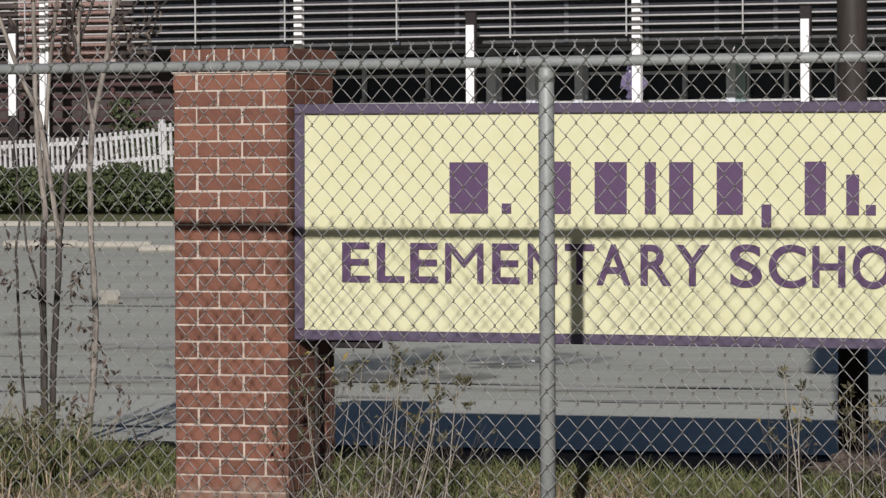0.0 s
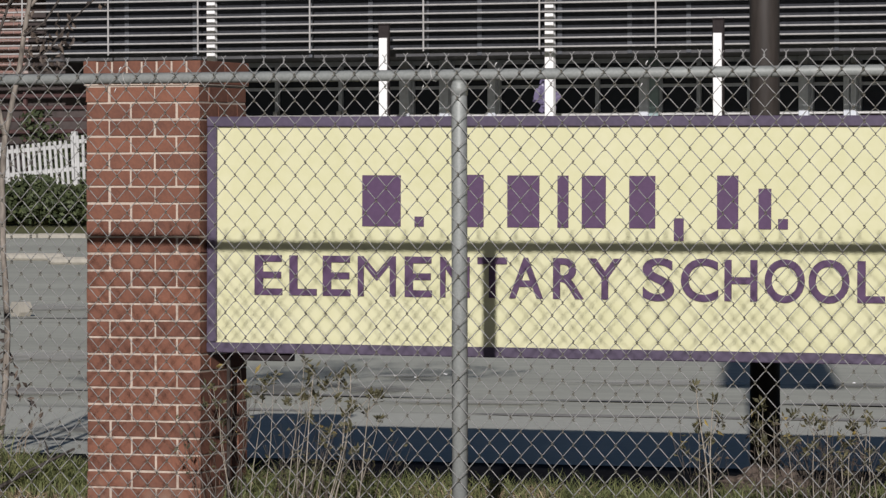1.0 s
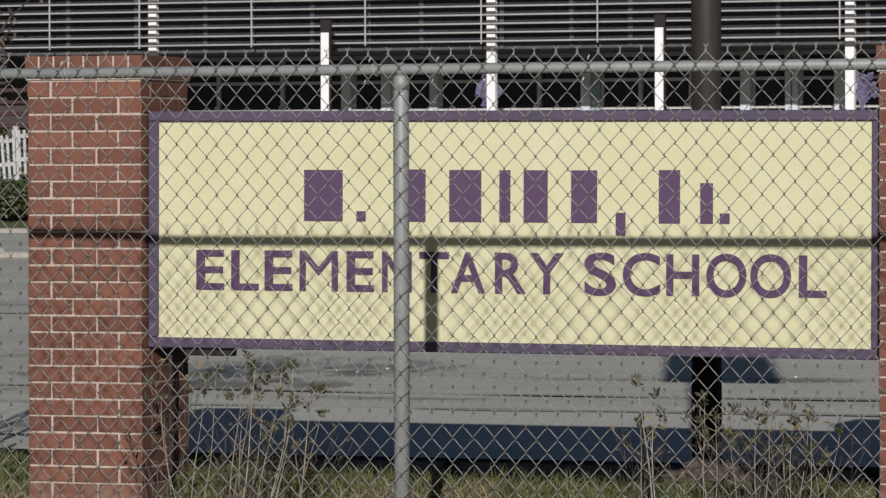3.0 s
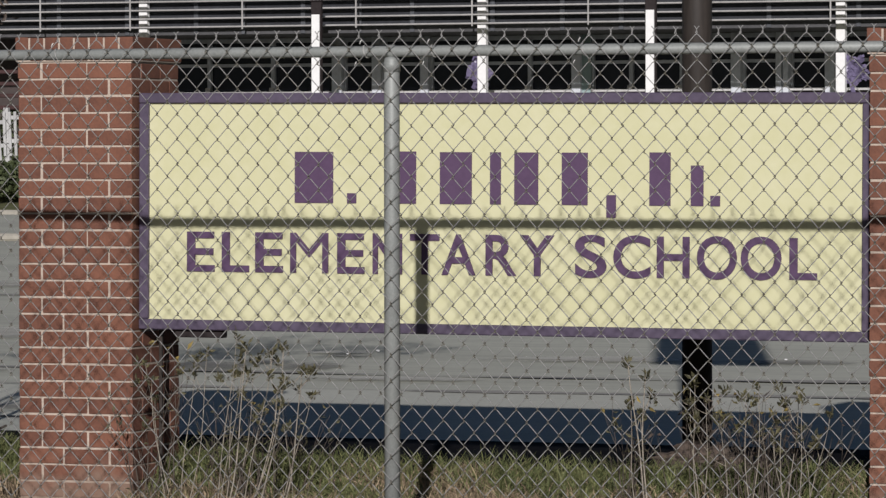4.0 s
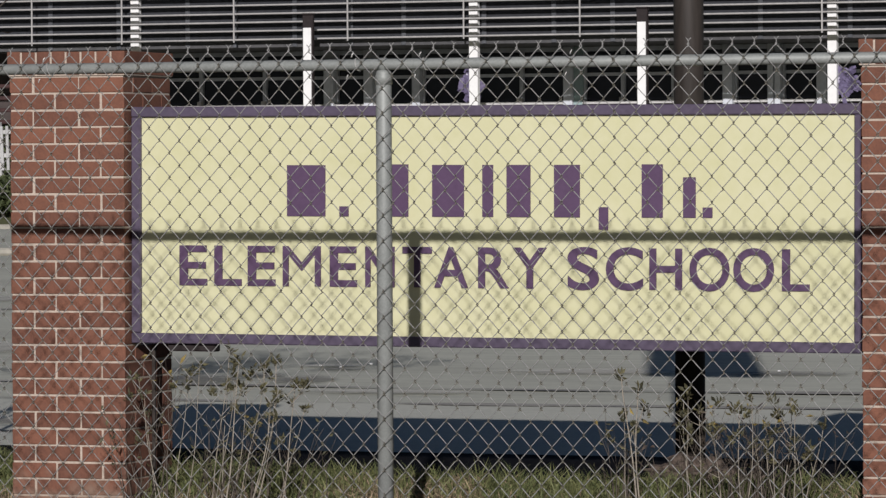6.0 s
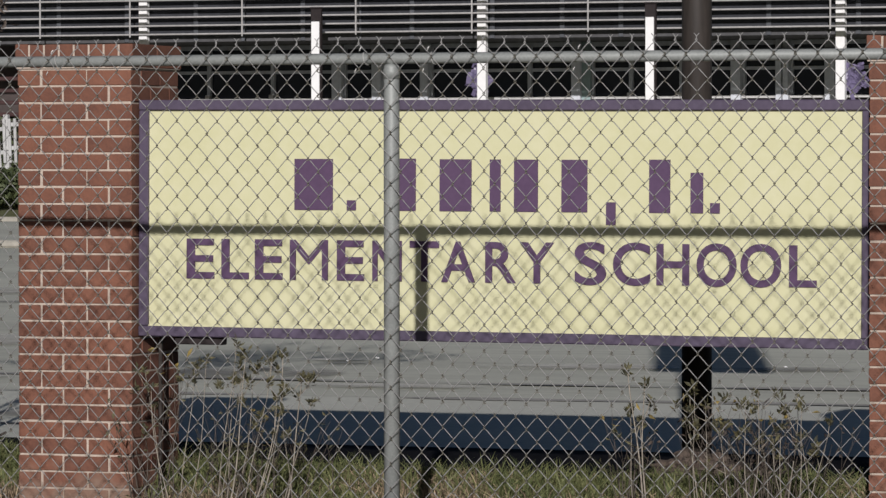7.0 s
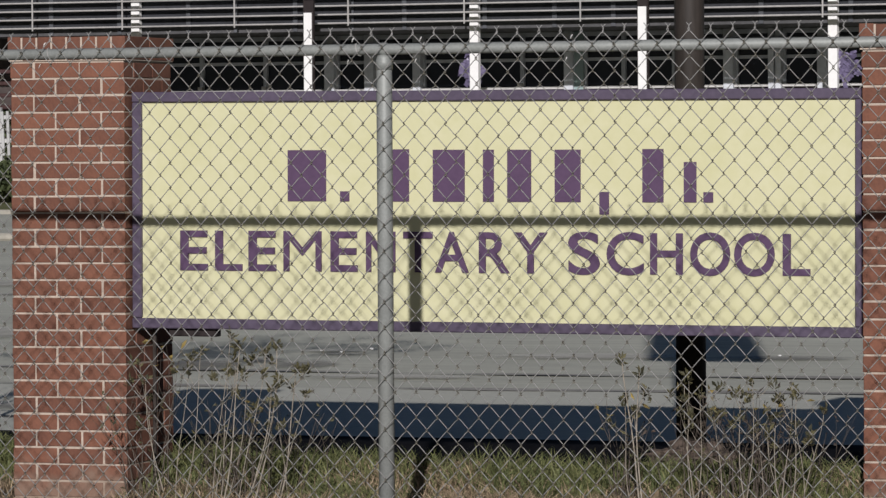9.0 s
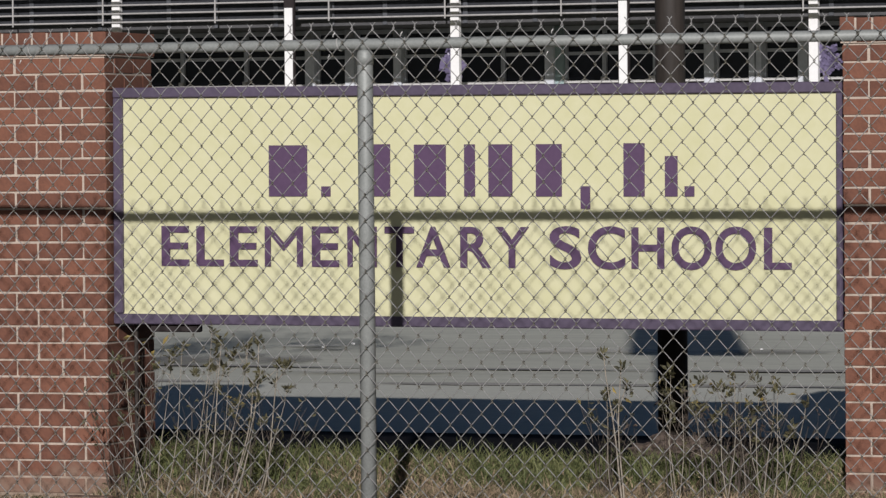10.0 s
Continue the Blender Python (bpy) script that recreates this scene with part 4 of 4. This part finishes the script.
twig_bush(2.15, -0.05, 0.14, 0.52, 14, 34, M_LEAF, "small twiggy bush in front of the steel pole")


def blades(name, x0, x1, y0, y1, count, tall, wide, mat, label, seed, clump=0.6, patch=0.0, lay=(0.1, 0.65)):
    """Grass, blade by blade, in uneven tufts."""
    r = np.random.RandomState(seed)
    x, y = r.uniform(x0, x1, count), r.uniform(y0, y1, count)
    if clump:
        k = max(20, count // 40)
        i = r.randint(0, k, count)
        cx, cy = r.uniform(x0, x1, k), r.uniform(y0, y1, k)
        near = r.uniform(0, 1, count) < clump
        x = np.where(near, cx[i] + r.normal(0, 0.035, count), x)
        y = np.where(near, cy[i] + r.normal(0, 0.035, count), y)
    # green and withered patches lie beside one another
    field = np.sin(x * 2.9 + 1.3 * np.sin(y * 4.1)) + np.sin(x * 6.7 + y * 5.3 + 2) + 0.8 * np.sin(y * 9.1 - x * 3.7) + r.normal(0, 0.9, count)
    if patch:
        keep = (field + 2.6 * (y - 0.12)) * patch > 0
        x, y = x[keep], y[keep]
        count = len(x)
    h = tall * r.uniform(0.45, 1.15, count) * (0.9 + 0.12 * np.sin(x * 3.1 + y) * np.sin(x * 7.3 + 2 * y))
    # trodden short before the pillars and the edging
    h = np.where((x > -0.64) & (x < 0.06) & (y < 0), h * 0.3, h)
    h = np.where((x >= 0.06) & (y < -0.45), h * 0.55, h)
    ang = r.uniform(0, 2 * np.pi, count)
    w = wide * r.uniform(0.6, 1.3, count) / 2
    lean = h * r.uniform(lay[0], lay[1], count)
    la = r.uniform(0, 2 * np.pi, count)
    lx, ly = np.cos(la) * lean, np.sin(la) * lean
    wx, wy = np.cos(ang) * w, np.sin(ang) * w
    g = ground_z(x, y)
    z, h = g - 0.03, g + h
    v = np.stack([np.stack([x - wx, y - wy, z], 1), np.stack([x + wx, y + wy, z], 1),
                  np.stack([x + wx * 0.8 + lx * 0.3, y + wy * 0.8 + ly * 0.3, g + (h - g) * 0.6], 1), np.stack([x - wx * 0.8 + lx * 0.3, y - wy * 0.8 + ly * 0.3, g + (h - g) * 0.6], 1),
                  np.stack([x + lx, y + ly, h], 1)], 1).reshape(-1, 3)
    base = np.arange(count) * 5
    faces = [(b, b + 1, b + 2, b + 3) for b in base.tolist()] + [(b + 3, b + 2, b + 4) for b in base.tolist()]
    me = bpy.data.meshes.new(name)
    me.from_pydata(v.tolist(), [], faces)
    me.materials.append(mat)
    ob = new(name, me)
    ob.matrix_world = SIGN
    return tagged(ob, label, "grass", kind="stuff")


blades("green_grass", -4.5, 5.0, -0.9, 0.50, 60000, 0.105, 0.0075, M_GREEN, "short uneven green grass below and behind the sign", 1, 0.55, 1, (0.2, 1.3))
blades("dry_grass", -4.5, 5.0, -1.0, 0.45, 62000, 0.105, 0.0075, M_DRY, "short withered tan grass in patches along the strip", 2, 0.55, -1, (0.2, 1.4))
blades("dark_stubble", -4.5, 5.0, -0.9, 0.45, 15000, 0.085, 0.009, M_WEED, "dark clumps of low weeds between the grass", 12, 0.9, 0, (0.3, 1.2))
blades("tall_dry_grass", -3.5, -1.0, -0.8, 0.6, 1800, 0.38, 0.006, M_DRY, "taller dry grass and weeds under the tree", 4)
blades("tall_green_grass", -3.5, -1.15, -0.6, 0.6, 5000, 0.32, 0.007, M_GREEN, "taller green weeds under the tree", 6)
blades("verge_grass", -12, 12, -3.9, -1.0, 16000, 0.12, 0.012, M_GREEN, "thin grass over the rest of the strip", 8, 0.3)

def weeds(x0, x1, count, tall):
    """Leafy weeds, leaf by leaf, thinning towards their tops."""
    random.seed(21)
    bm = bmesh.new()
    for _ in range(count):
        x = random.uniform(x0, x1)
        top = tall * (0.55 + 0.45 * math.sin(x * 9) * math.sin(x * 4 + 1)) + 0.06
        leaf(bm, (x, random.uniform(-0.5, 0.6), top * random.random() ** 1.3), (random.uniform(-1, 1), random.uniform(-1, 1), random.uniform(-0.3, 1)), random.uniform(0.03, 0.07), random.uniform(0.012, 0.024))
    ob = new("leafy_weeds", mesh_of("leafy_weeds", bm, M_WEED))
    ob.matrix_world = SIGN
    tagged(ob, "dark olive leafy weeds growing under the tree", "weeds", kind="stuff")


weeds(-2.7, -1.15, 3300, 0.38)
blades("tall_green_grass", -1.45, -0.54, 0.16, 0.5, 4200, 0.19, 0.008, M_GREEN, "smooth green grass growing high beside the pillar", 15, 0.3, 0, (0.2, 0.9))

blades("edge_grass", -4.0, 4.6, 0.15, 0.5, 12000, 0.135, 0.007, M_GREEN, "even green grass along the back edge of the strip", 9, 0.3, 0, (0.2, 0.9))

# edging brick at the foot of the pillar
edge = thing("brick_edging", SIGN @ pose(0, -0.5, 0), "single red edging brick half sunk in the grass", "edging")
piece("brick", BRICK, edge, (0.10, 0.0, 0.012), 0.05)

# dead branch lying up against the bank beside the pillar
branch = thing("fallen_branch", SIGN @ pose(-1.12, 0.10, 0.02), "dark dead branch lying in the green weeds", "branch")
way = [(0.0, 0.0, 0.03), (0.10, 0.01, 0.10), (0.21, 0.0, 0.155), (0.33, 0.02, 0.215), (0.45, 0.02, 0.27)]
part("limb", tube(bmesh.new(), way, [0.009, 0.009, 0.008, 0.007, 0.005], 7), M_DARK_SHADED_BARK, branch, smooth=True)
for k, (dx, dz) in ((1, (-0.06, 0.10)), (2, (0.09, 0.02)), (3, (-0.02, 0.09))):
    a = Vector(way[k])
    part("twig", tube(bmesh.new(), [a, a + Vector((dx * 0.5, 0.01, dz * 0.6)), a + Vector((dx, 0.0, dz))], [0.006, 0.004, 0.002], 5), M_DARK_SHADED_BARK, branch)
